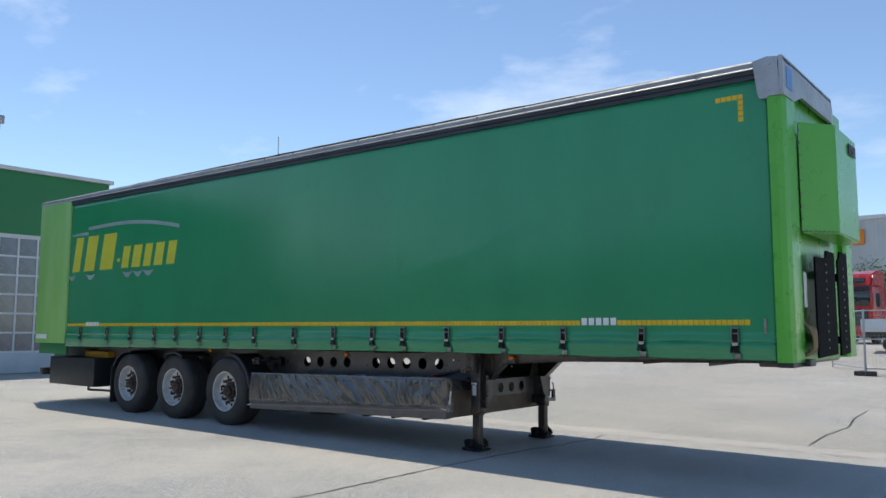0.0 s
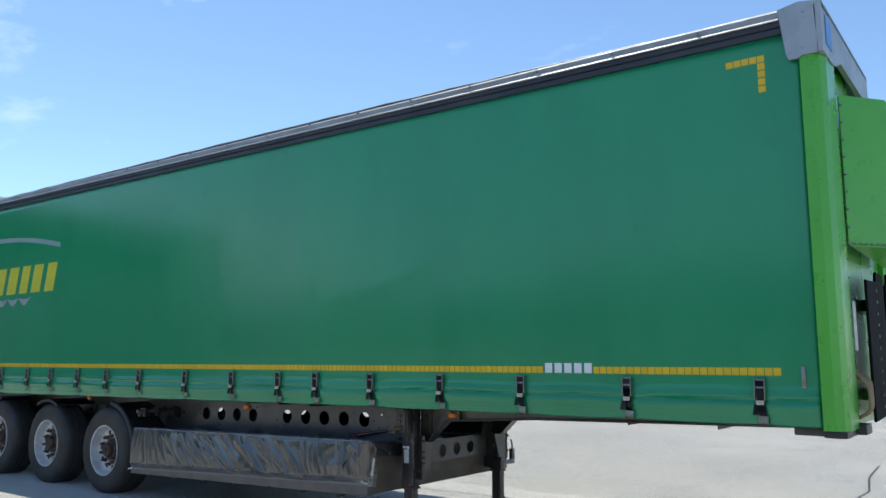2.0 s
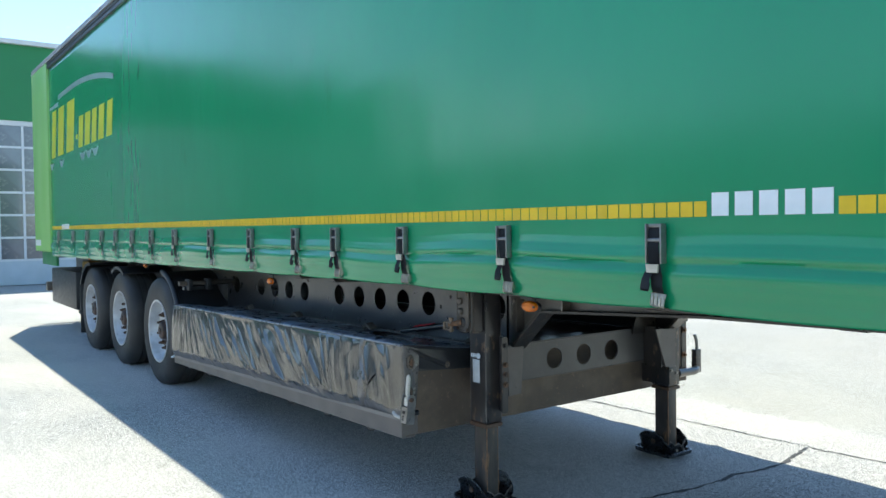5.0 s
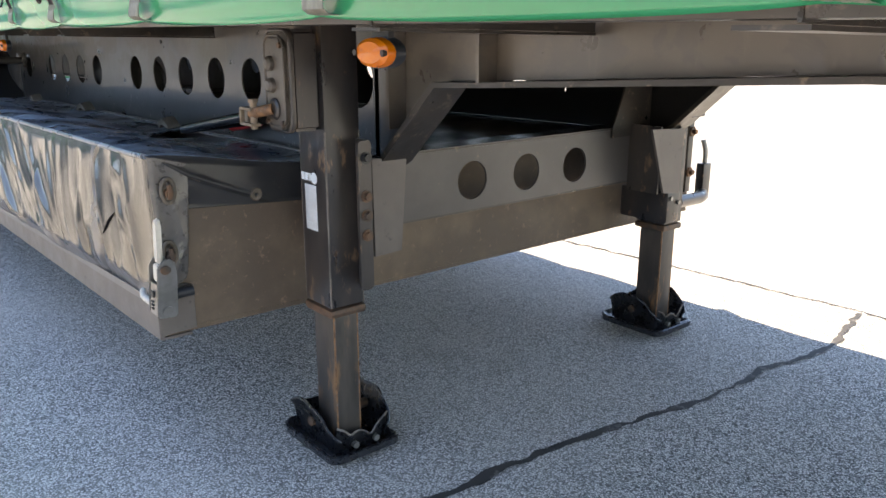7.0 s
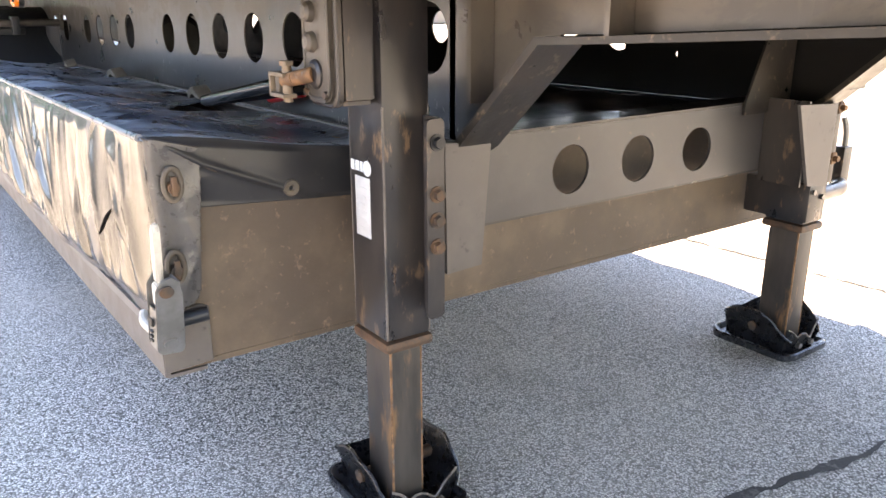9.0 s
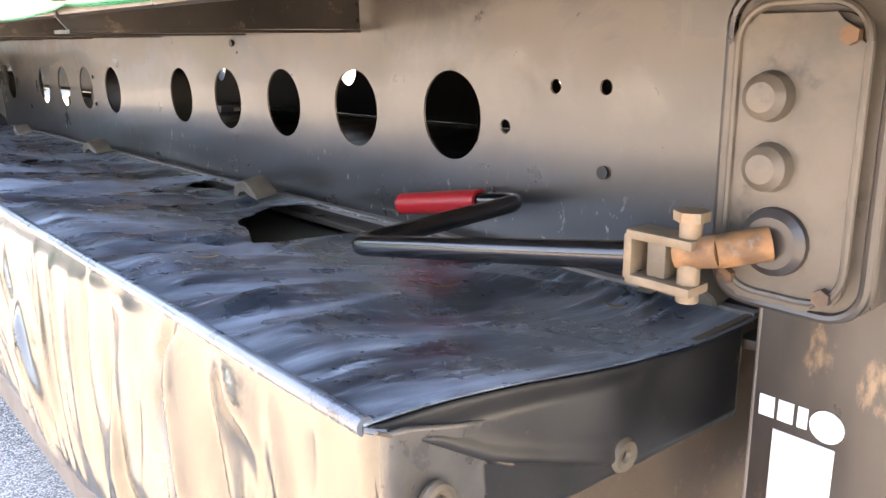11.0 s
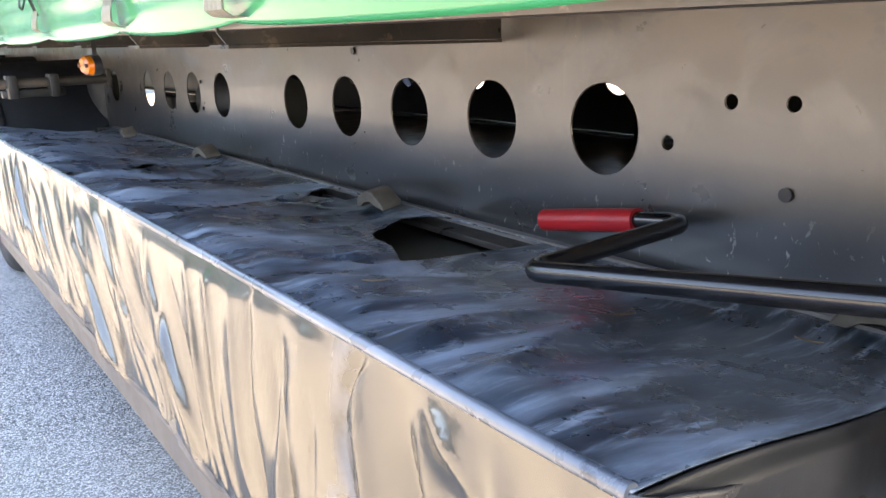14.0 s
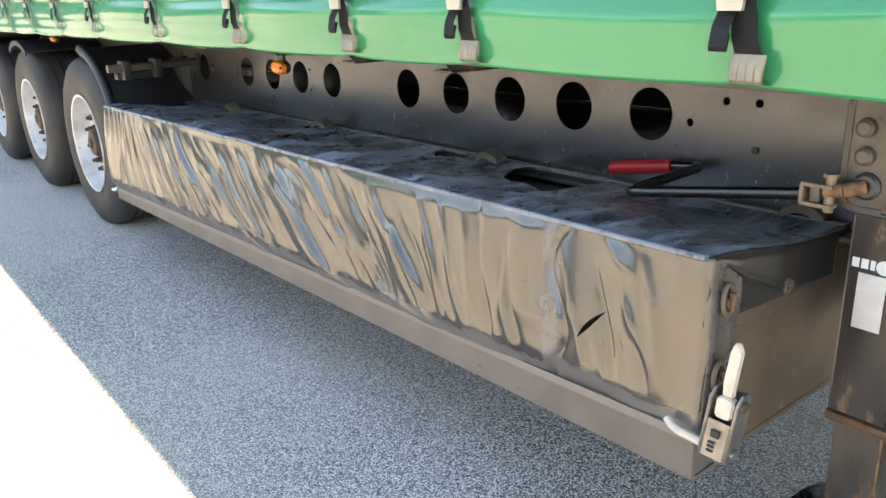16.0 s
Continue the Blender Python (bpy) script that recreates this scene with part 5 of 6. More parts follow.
bmesh.ops.bevel(bm, geom=bm.edges[:], offset=0.003, segments=2, affect="EDGES")
part("lever_pawl", lean(bm), M_CREAM, lever, "cream painted pawl")
for z, y in ((0.480, -0.060), (0.605, -0.062)):
    bm = rod(bmesh.new(), (LX - 0.036, y, z), (LX + 0.031, y, z), 0.007, 12)
    rod(bm, (LX + 0.029, y, z), (LX + 0.037, y, z), 0.013, 16)
    part("lever_pin", lean(bm), M_STEEL if z < 0.5 else M_RUST_D, lever)
bm = bmesh.new()
prism(bm, [(LX - 0.013, 0.618), (LX + 0.013, 0.618), (LX + 0.009, 0.648), (LX + 0.010, 0.717), (LX + 0.008, 0.731), (LX + 0.003, 0.737), (LX - 0.004, 0.737), (LX - 0.009, 0.731), (LX - 0.010, 0.717), (LX - 0.008, 0.648)], -0.071, -0.058, "xz")
bmesh.ops.bevel(bm, geom=bm.edges[:], offset=0.004, segments=3, affect="EDGES")
part("lever_handle", lean(bm), M_CREAM, lever, "cream painted lever handle")
bm = bent_tube(bmesh.new(), [(9.795, -0.046, 0.530), (9.822, -0.056, 0.523), (9.893, -0.046, 0.512)], 0.0085, 0.015, 10)
part("lever_rod", bm, M_CREAM, lever)
bm = bent_tube(bmesh.new(), [(6.22, -0.040, 0.515), (6.20, -0.048, 0.50), (6.165, -0.050, 0.498)], 0.009, 0.01, 10)
part("end_hook", bm, M_WHITE, stow)


# the box hangs lower towards the rear axles, as the whole frame does
FALL = [(0.36, 0.0285), (0.425, 0.0285), (0.50, 0.040), (0.88, 0.0185), (1.0, 0.0185)]
for o in [stow] + list(stow.children):
    for v in o.data.vertices:
        away = max(0.0, BX1 - v.co.x)
        v.co.z -= away * curve_at(v.co.z, FALL) * (1 - 0.32 * min(1.0, max(0.0, v.co.y / 0.5)))


# ---- landing legs
def make_foot(cx, cy, parent):
    """A pressed rocker foot: a dished plate, two flared cheeks and a cut front lip with bolts."""
    bm = bmesh.new()
    rings = []
    for grow, z in ((0.0, 0.006), (0.010, 0.010), (0.012, 0.030), (0.006, 0.034), (-0.008, 0.022), (-0.05, 0.018)):
        rings.append([bm.verts.new((cx + u, cy + v, z + 0.010 * (abs(u) / 0.15) ** 3)) for u, v in rounded(-0.140 - grow, 0.140 + grow, -0.104 - grow, 0.104 + grow, 0.030 + 0.5 * grow, 5)])
    for g, h in zip(rings, rings[1:]):
        for j in range(len(g)):
            bm.faces.new((g[j], g[(j + 1) % len(g)], h[(j + 1) % len(g)], h[j]))
    bm.faces.new(rings[0])
    bm.faces.new(rings[-1])
    foot = part("foot", bm, M_FOOT, parent, "black pressed steel foot")
    us = spread(-0.118, 0.126, 22)
    for s in (-1, 1):
        def cheek(u, v):
            crown = 0.150 - 0.060 * (max(0.0, abs(u + 0.010) - 0.035) / 0.085) ** 1.6
            z = 0.026 + (crown - 0.026) * v
            flare = 0.080 + 0.026 * v ** 1.5 + 0.004 * math.sin(u * 60) * v - 0.030 * (max(0.0, abs(u) - 0.085) / 0.04) ** 2
            return cx + u, cy + s * flare, z
        bm = bmesh.new()
        sheet(bm, us, spread(0, 1, 7), cheek)
        bmesh.ops.solidify(bm, geom=bm.faces[:], thickness=0.006)
        part("foot_cheek", bm, M_FOOT, parent, angle=50)
        rim = [cheek(u, 1.0) for u in us]
        part("cheek_rim", bent_tube(bmesh.new(), rim, 0.0042, 0.006, 8, 2), M_FOOT, parent)
    for end in (1, -1):
        def lip(u, v):
            notch = 0.022 * math.exp(-((u - 0.2) / 0.22) ** 2) + 0.014 * math.exp(-((u + 0.55) / 0.14) ** 2)
            z = 0.030 + (0.062 + 0.020 * u * u - (notch if end > 0 else 0.0)) * v
            return cx + end * (0.118 + 0.014 * v - 0.016 * u * u), cy + 0.086 * u, z
        bm = bmesh.new()
        sheet(bm, spread(-1, 1, 26), spread(0, 1, 5), lip)
        bmesh.ops.solidify(bm, geom=bm.faces[:], thickness=0.006)
        part("foot_lip", bm, M_FOOT, parent, angle=50)
        if end > 0:
            edge_at = [lip(u, 1.0) for u in spread(-0.98, 0.98, 30)]
            part("scraped_edge", bent_tube(bmesh.new(), edge_at, 0.0030, 0.004, 6, 2), M_WORN, parent, "bare scraped edge")
            for u in (-0.38, 0.42):
                px, py, pz = lip(u, 0.35)
                part("foot_bolt", rod(bmesh.new(), (px - 0.01, py, pz), (px + 0.014, py, pz), 0.010, 6), M_STEEL, parent, "bright bolt")
    part("foot_pin", rod(bmesh.new(), (cx - 0.004, cy - 0.098, 0.092), (cx - 0.004, cy + 0.098, 0.092), 0.015, 14), M_RUST_D, parent)
    return foot


def make_leg(y0, y1, s):
    """A square telescopic leg; s is the middle of its foot."""
    x0, x1 = 9.930, 10.062
    leg = part("landing_leg", boxes((x0, x1, y0, y1, 0.458, 1.205), bevel=0.012), M_LEG, trailer, "black landing leg with a worn rusty inner tube")
    part("leg_collar", boxes((x0 - 0.004, x1 + 0.004, y0 - 0.004, y1 + 0.004, 0.432, 0.457), bevel=0.012), M_RUST_D, leg, "rusty collar")
    part("inner_leg", boxes((x0 + 0.013, x1 - 0.013, y0 + 0.013, y1 - 0.013, 0.05, 0.433), bevel=0.014), M_LEG_IN, leg, "greasy brown inner tube with rust streaks")
    for x, y in ((x1 - 0.0040, y0 + 0.0040), (x1 - 0.0040, y1 - 0.0040), (x0 + 0.0040, y0 + 0.0040)):
        part("worn_edge", rod(bmesh.new(), (x, y, 0.462), (x, y, 0.925), 0.0028, 8), M_WORN, leg, "worn bare edge")
    for x, y in ((x1 - 0.0172, y0 + 0.0172), (x1 - 0.0172, y1 - 0.0172)):
        part("worn_edge", rod(bmesh.new(), (x, y, 0.08), (x, y, 0.430), 0.0030, 8), M_RUST, leg, "rusty worn edge")
    make_foot(9.945, s, leg)
    return leg


leg = make_leg(0.345, 0.452, 0.432)
leg_far = make_leg(1.812, 1.922, 1.905)

M_YOKE = surface("dusty_yoke", (0.17, 0.125, 0.085), (0.26, 0.19, 0.13), 30, (0.28, 0.14, 0.07), 45, (0.56, 0.70), (0.5, 0.65), metal=0.2, bump=0.15)
# gearbox, shaft and folding crank of the near leg
bm = boxes((9.934, 10.050, 0.270, 0.346, 0.930, 1.172))
bmesh.ops.bevel(bm, geom=bm.edges[:], offset=0.010, segments=3, affect="EDGES")
part("gearbox", bm, M_LEG, leg, "black cast gearbox")
bm = bmesh.new()
prism(bm, rounded(9.936, 10.036, 0.935, 1.150, 0.022), 0.256, 0.268, "xz")
bmesh.ops.bevel(bm, geom=[e for e in bm.edges if abs(e.verts[0].co.y - e.verts[1].co.y) < 1e-6 and e.verts[0].co.y < 0.26], offset=0.005, segments=2, affect="EDGES")
prism(bm, rounded(9.928, 10.054, 0.926, 1.174, 0.030), 0.267, 0.275, "xz")
cover = part("gearbox_cover", bm, M_GEAR, leg, "dusty brown gearbox cover")
for inset, y, r in ((0.004, 0.2665, 0.0045), (0.016, 0.2555, 0.0030)):
    edge_line = rounded(9.928 + inset, 10.054 - inset, 0.926 + inset, 1.174 - inset, 0.028, 6)
    bm = bent_tube(bmesh.new(), [(u, y, v) for u, v in edge_line + edge_line[:1]], r, 0.003, 8, 2)
    part("cover_bead", bm, M_LEG if inset < 0.01 else M_GEAR, cover, "worn cast bead round the cover")
for bx, bz in ((10.026, 1.135), (10.026, 0.950), (9.950, 0.950)):
    part("cover_bolt", rod(bmesh.new(), (bx, 0.256, bz), (bx, 0.249, bz), 0.007, 6), M_RUST_D, cover)
for bx, bz in ((9.972, 1.092), (9.976, 1.040)):
    bm = lathe(bmesh.new(), [(0.0, -0.016), (0.011, -0.015), (0.017, -0.010), (0.019, 0.0), (0.020, 0.004)], (bx, 0.256, bz), 20)
    part("cover_boss", bm, M_GEAR, leg)
bm = lathe(bmesh.new(), [(0.0, -0.008), (0.020, -0.008), (0.026, -0.004), (0.028, 0.004)], (9.985, 0.256, 0.984), 24)
part("shaft_seal", bm, M_LEG, leg)
bm = rod(bmesh.new(), (9.985, 0.25, 0.984), (9.955, 0.226, 0.976), 0.0135, 14)
rod(bm, (9.958, 0.228, 0.977), (9.925, 0.222, 0.970), 0.0135, 14)
part("crank_shaft", bm, M_RUST, leg, "rusty shaft stub")
bm = bmesh.new()
for dz in (-0.019, 0.019):
    box(bm, 9.884, 9.945, 0.208, 0.236, 0.962 + dz - 0.004, 0.962 + dz + 0.004, 0.002)
box(bm, 9.882, 9.890, 0.208, 0.236, 0.943, 0.981, 0.002)
rod(bm, (9.935, 0.222, 0.932), (9.935, 0.222, 0.998), 0.009, 12)
rod(bm, (9.935, 0.222, 0.998), (9.935, 0.222, 1.006), 0.014, 6)
part("universal_joint", bm, M_YOKE, leg, "rusty universal joint yoke")
part("joint_block", boxes((9.902, 9.920, 0.212, 0.232, 0.948, 0.978), bevel=0.003), M_CLIP, leg)
E1, E2 = (9.466, 0.217, 0.888), (9.472, 0.510, 0.899)
bm = bent_tube(bmesh.new(), [(9.888, 0.222, 0.960), E1, E2, (9.36, 0.510, 0.884)], 0.0130, 0.032, 16, 8)
part("crank_handle", bm, M_CRANK, leg, "folded glossy black crank handle")
bm = bent_tube(bmesh.new(), [(9.384, 0.510, 0.8865), (9.28, 0.510, 0.869), (9.184, 0.510, 0.852)], 0.0185, 0.01, 18, 3)
part("crank_grip", bm, M_RED, leg, "red rubber grip")

# label and lettering on the leg, as plain bars
part("leg_label", boxes((9.957, 10.013, 0.3432, 0.3447, 0.664, 0.784), bevel=0.0004), M_LABEL, leg, "worn white paper label")
for i in range(6):
    z = 0.678 + 0.016 * i
    part("label_line", boxes((9.964, 9.990 + 0.012 * ((i * 7) % 3) / 2, 0.3424, 0.3431, z, z + 0.006)), M_INK, leg)
for x0, x1 in ((9.942, 9.956), (9.960, 9.974), (9.978, 9.987)):
    part("brand_bar", boxes((x0, x1, 0.3434, 0.3447, 0.794, 0.814)), M_WHITE, leg, "white printed bar")
bm = rod(bmesh.new(), (10.004, 0.3434, 0.803), (10.004, 0.3447, 0.803), 0.0150, 24)
part("brand_disc", bm, M_WHITE, leg, "white printed disc")

# bolted mounting angle beside the leg
bm = bmesh.new()
prism(bm, rounded(0.404, 0.443, 0.515, 0.905, 0.010, 3), 10.112, 10.121, "yz")
box(bm, 10.050, 10.112, 0.435, 0.443, 0.515, 0.905)
part("leg_bracket", bm, M_LEG, trailer, "black bolted mounting angle")
for z in (0.662, 0.714, 0.764, 0.862):
    bm = rod(bmesh.new(), (10.121, 0.426, z), (10.124, 0.426, z), 0.016, 16)
    rod(bm, (10.124, 0.426, z), (10.135, 0.426, z), 0.011, 6)
    part("bracket_bolt", bm, M_RUST_D if z < 0.8 else M_BLACK, trailer, "rusty hexagon bolt")
for pts, lo in (([(0.452, 0.856), (0.562, 0.845), (0.543, 0.600), (0.458, 0.596)], 0.459), ([(1.632, 0.838), (1.822, 0.829), (1.817, 0.590), (1.722, 0.602)], 1.80)):
    channel = part("channel_plate", prism(bmesh.new(), pts, 10.100, 10.110, "yz"), M_EDGE, trailer, "dusty tapered channel plate")
    ys = [p[0] for p in pts]
    for y in ((min(ys) + 0.002, 0.537) if lo < 1 else (1.70, max(ys) - 0.004)):
        part("channel_side", boxes((9.965, 10.099, y - 0.004, y + 0.004, 0.60, 0.842)), M_EDGE if lo < 1 else M_LEG, channel)

# pierced cross member between the legs
bm = holed_plate(bmesh.new(), 0.487, 1.835, 0.632, 0.826, [(0.927, 0.724, 0.060), (1.164, 0.723, 0.060), (1.401, 0.722, 0.060)], 9.955, 9.963, "yz")
cross = part("cross_member", bm, M_CROSS, trailer, "dusty pierced cross member between the legs", angle=None)
part("cross_flange", boxes((9.87, 9.963, 0.487, 1.835, 0.8265, 0.834), (9.90, 9.955, 0.487, 1.835, 0.624, 0.6315)), M_CHASSIS, cross)
for pts in ([(0.60, 0.826), (0.70, 0.826), (0.66, 1.02), (0.60, 1.02)], [(1.585, 0.80), (1.585, 0.830), (1.74, 1.20), (1.80, 1.20), (1.80, 0.80)]):
    part("gusset", prism(bmesh.new(), pts, 9.966, 9.974, "yz"), M_CHASSIS, trailer, "welded gusset plate")
bm = boxes((9.86, 10.078, 1.800, 1.880, 0.468, 0.590), bevel=0.012)
part("leg_bracket", bm, M_LEG, trailer, "black bolted leg bracket")
for y, z in ((1.815, 0.565), (1.865, 0.545)):
    part("bracket_bolt", rod(bmesh.new(), (10.078, y, z), (10.086, y, z), 0.008, 10), M_STEEL, trailer)
part("side_plate", boxes((9.99, 10.000, 2.026, 2.058, 0.55, 0.85), bevel=0.004), M_GEAR, leg_far, "grey bolted side plate")
for z in (0.63, 0.79):
    bm = lathe(bmesh.new(), [(0.0, 0.02), (0.010, 0.02), (0.010, 0.006), (0.020, 0.006), (0.022, 0.0)], (10.0, 2.044, z), 6, "x")
    part("plate_bolt", bm, M_RUST, leg_far)
bm = bent_tube(bmesh.new(), [(9.97, 2.02, 0.505), (9.92, 2.28, 0.485), (9.86, 2.372, 0.480)], 0.026, 0.05, 14)
part("far_crank_arm", bm, M_LEG, leg_far, "black crank stub")
part("far_crank_box", boxes((9.840, 9.880, 2.345, 2.400, 0.455, 0.615), bevel=0.006), M_LEG, leg_far)
bm = bent_tube(bmesh.new(), [(9.86, 2.378, 0.61), (9.86, 2.376, 0.67), (9.848, 2.370, 0.715)], 0.011, 0.02, 10)
part("far_crank_hook", bm, M_STEEL, leg_far)

# wedge clips along the flange
for cx, cy, r in ((8.715, 0.44, 0.0), (7.63, 0.44, 0.1), (6.76, 0.42, -0.1), (9.745, 0.50, 0.05)):
    bm = prism(bmesh.new(), [(-0.055, 0.0), (-0.040, 0.024), (-0.005, 0.040), (0.018, 0.040), (0.055, 0.016), (0.058, 0.004), (0.030, 0.008), (0.008, 0.022), (-0.018, 0.016), (-0.030, 0.0)], -0.026, 0.026, "xz")
    bmesh.ops.bevel(bm, geom=bm.edges[:], offset=0.003, segments=1, affect="EDGES")
    clip = piece("wedge_clip", finish("wedge_clip", bm, M_CLIP), trailer, (cx, cy + 0.02, 0.822 - 0.013 * max(0.0, BX1 - cx)), (radians(8), 0, r))
    tagged(clip, "muddy brown wedge clip")

# rear end under the deck
part("rear_locker", boxes((-0.50, 1.28, 0.13, 0.62, 0.36, 0.90), bevel=0.03), M_BLACK, trailer, "black plastic rear locker")
bm = boxes((0.36, 1.24, 0.40, 0.75, 0.86, 1.02), bevel=0.04)
part("rear_reel", bm, M_REEL, trailer, "yellow plastic casing above the locker")
bm = bent_tube(bmesh.new(), [(0.82, 0.30, 0.36), (0.82, 0.26, 0.29), (1.75, 0.26, 0.31), (2.05, 0.26, 0.36)], 0.022, 0.06, 12)
part("rear_guard_bar", bm, M_BLACK, trailer, "black bent guard bar")
part("rear_bumper", boxes((REAR, REAR + 0.12, 0.10, WIDE - 0.10, 0.52, 0.66), (REAR + 0.10, 0.62, 0.54, 0.60, 0.60, 1.20), (REAR + 0.10, 0.62, 1.87, 1.93, 0.60, 1.20), bevel=0.01), M_CHASSIS, trailer, "black rear under-run bar")
part("rear_skirt", boxes((REAR, 0.30, 0.06, 0.10, 0.95, 1.165), bevel=0.01), M_WALL_G, trailer, "dark green rear skirt")
part("wheel_rear_pan", boxes((1.2, 6.1, 0.75, 1.72, 1.02, 1.10)), M_DARK, trailer)


# ---------------------------------------------------------------- the yard around
def make_hall():
    """Green workshop hall with glazed sectional doors, facing the trailer's rear."""
    x, y0, y1, top = -10.7, -14.0, 6.55, 6.5
    hall = thing("workshop_hall", (x - 8, -3.7, 0), "green clad workshop hall with white-framed glazed sectional doors", "building")
    bm = bmesh.new()
    for a, b in ((y0, -13.3), (-8.6, -7.6), (-2.9, -1.9), (4.95, y1)):
        box(bm, x - 0.25, x, a, b, 0, 4.46)
    box(bm, x - 0.25, x, y0, y1, 4.46, top)
    box(bm, x - 16, x - 0.25, y1 - 0.25, y1, 0, top)
    box(bm, x - 16, x - 0.25, y0, y0 + 0.25, 0, top)
    box(bm, x - 16.25, x - 16, y0, y1, 0, top)
    part("wall", bm, M_WALL_G, hall, "green metal cladding")
    part("roof", boxes((x - 16.3, x + 0.15, y0 - 0.1, y1 + 0.1, top, top + 0.12)), M_FRAME_W, hall, "pale roof edge")
    for d0 in (-13.3, -7.6, -1.9):
        d1 = d0 + (4.7 if d0 < -2 else 6.85)
        bm = bmesh.new()
        box(bm, x - 0.12, x - 0.02, d0, d0 + 0.10, 0, 4.46)
        box(bm, x - 0.12, x - 0.02, d1 - 0.10, d1, 0, 4.46)
        box(bm, x - 0.12, x - 0.02, d0 + 0.10, d1 - 0.10, 4.36, 4.46)
        door = part("sectional_door", bm, M_FRAME_W, hall, "closed sectional door with glass panes")
        part("door_panel", boxes((x - 0.09, x - 0.04, d0 + 0.10, d1 - 0.10, 0.02, 0.70), bevel=0.01), M_PANEL, door, "pale blue bottom panel")
        n = round((d1 - d0 - 0.2) / 0.62)
        w, h = (d1 - d0 - 0.2) / n, (4.36 - 0.70) / 6
        pane = finish("pane", boxes((-0.010, 0.010, -w / 2 + 0.03, w / 2 - 0.03, -h / 2 + 0.03, h / 2 - 0.03)), M_GLASS)
        bar_v = finish("glazing_bar", boxes((-0.03, 0.03, -0.03, 0.03, 0, 4.36 - 0.70)), M_FRAME_W)
        bar_h = finish("glazing_bar", boxes((-0.028, 0.034, 0, d1 - d0 - 0.2, -0.03, 0.03)), M_FRAME_W)
        for i in range(n):
            for j in range(6):
                piece("pane", pane, door, (x - 0.07, d0 + 0.10 + w * (i + 0.5), 0.70 + h * (j + 0.5)))
            if i:
                piece("glazing_bar", bar_v, door, (x - 0.065, d0 + 0.10 + w * i, 0.70))
        for j in range(7):
            piece("glazing_bar", bar_h, door, (x - 0.065, d0 + 0.10, 0.70 + h * j))


make_hall()
# added wall, never in view: keeps pale horizon sky out of the curtain's reflections
bm = boxes((-70, 90, -52.3, -52.0, 0, 8.5))
tagged(part("wall_south", bm, M_WALL_S, None), "unseen dark grey wall added to darken reflections in the curtain", "wall", kind="structure")


def make_depot():
    """Pale warehouse behind the fence."""
    y = 62.0
    depot = thing("warehouse", (8, y + 10, lie(5, 62)), "pale grey clad warehouse with an orange sign", "building")
    part("wall", boxes((-9, 4.9, y, y + 20, 0.7, 10.2)), M_WALL_W, depot, "pale cladding")
    part("wall", boxes((4.9, 26, y + 2.0, y + 20, 0.7, 10.4)), M_WALL_D, depot, "grey cladding")
    part("roof", boxes((-9.2, 5.0, y - 0.2, y + 20.2, 10.2, 10.5), (4.9, 26.2, y + 1.8, y + 20.2, 10.4, 10.7)), M_FRAME_W, depot)
    bm = bmesh.new()
    for i in range(46):
        box(bm, -9 + 0.3 * i, -8.95 + 0.3 * i, y - 0.04, y, 0.7, 10.2)
    part("cladding_ribs", bm, M_WALL_W, depot)
    for i in range(4):
        win = part("window", boxes((6.0 + 3.5 * i, 8.6 + 3.5 * i, y + 1.93, y + 2.0, 5.8, 7.2), bevel=0.02), M_FRAME_W, depot)
        part("pane", boxes((6.1 + 3.5 * i, 8.5 + 3.5 * i, y + 1.90, y + 1.93, 5.9, 7.1)), M_CABGLASS, win)
    for i in range(4):
        part("sign_block", boxes((-1.4 + 1.15 * i, -0.5 + 1.15 * i, y - 0.30, y - 0.05, 8.2, 9.4), bevel=0.05), M_SIGN, depot, "orange sign block")


make_depot()


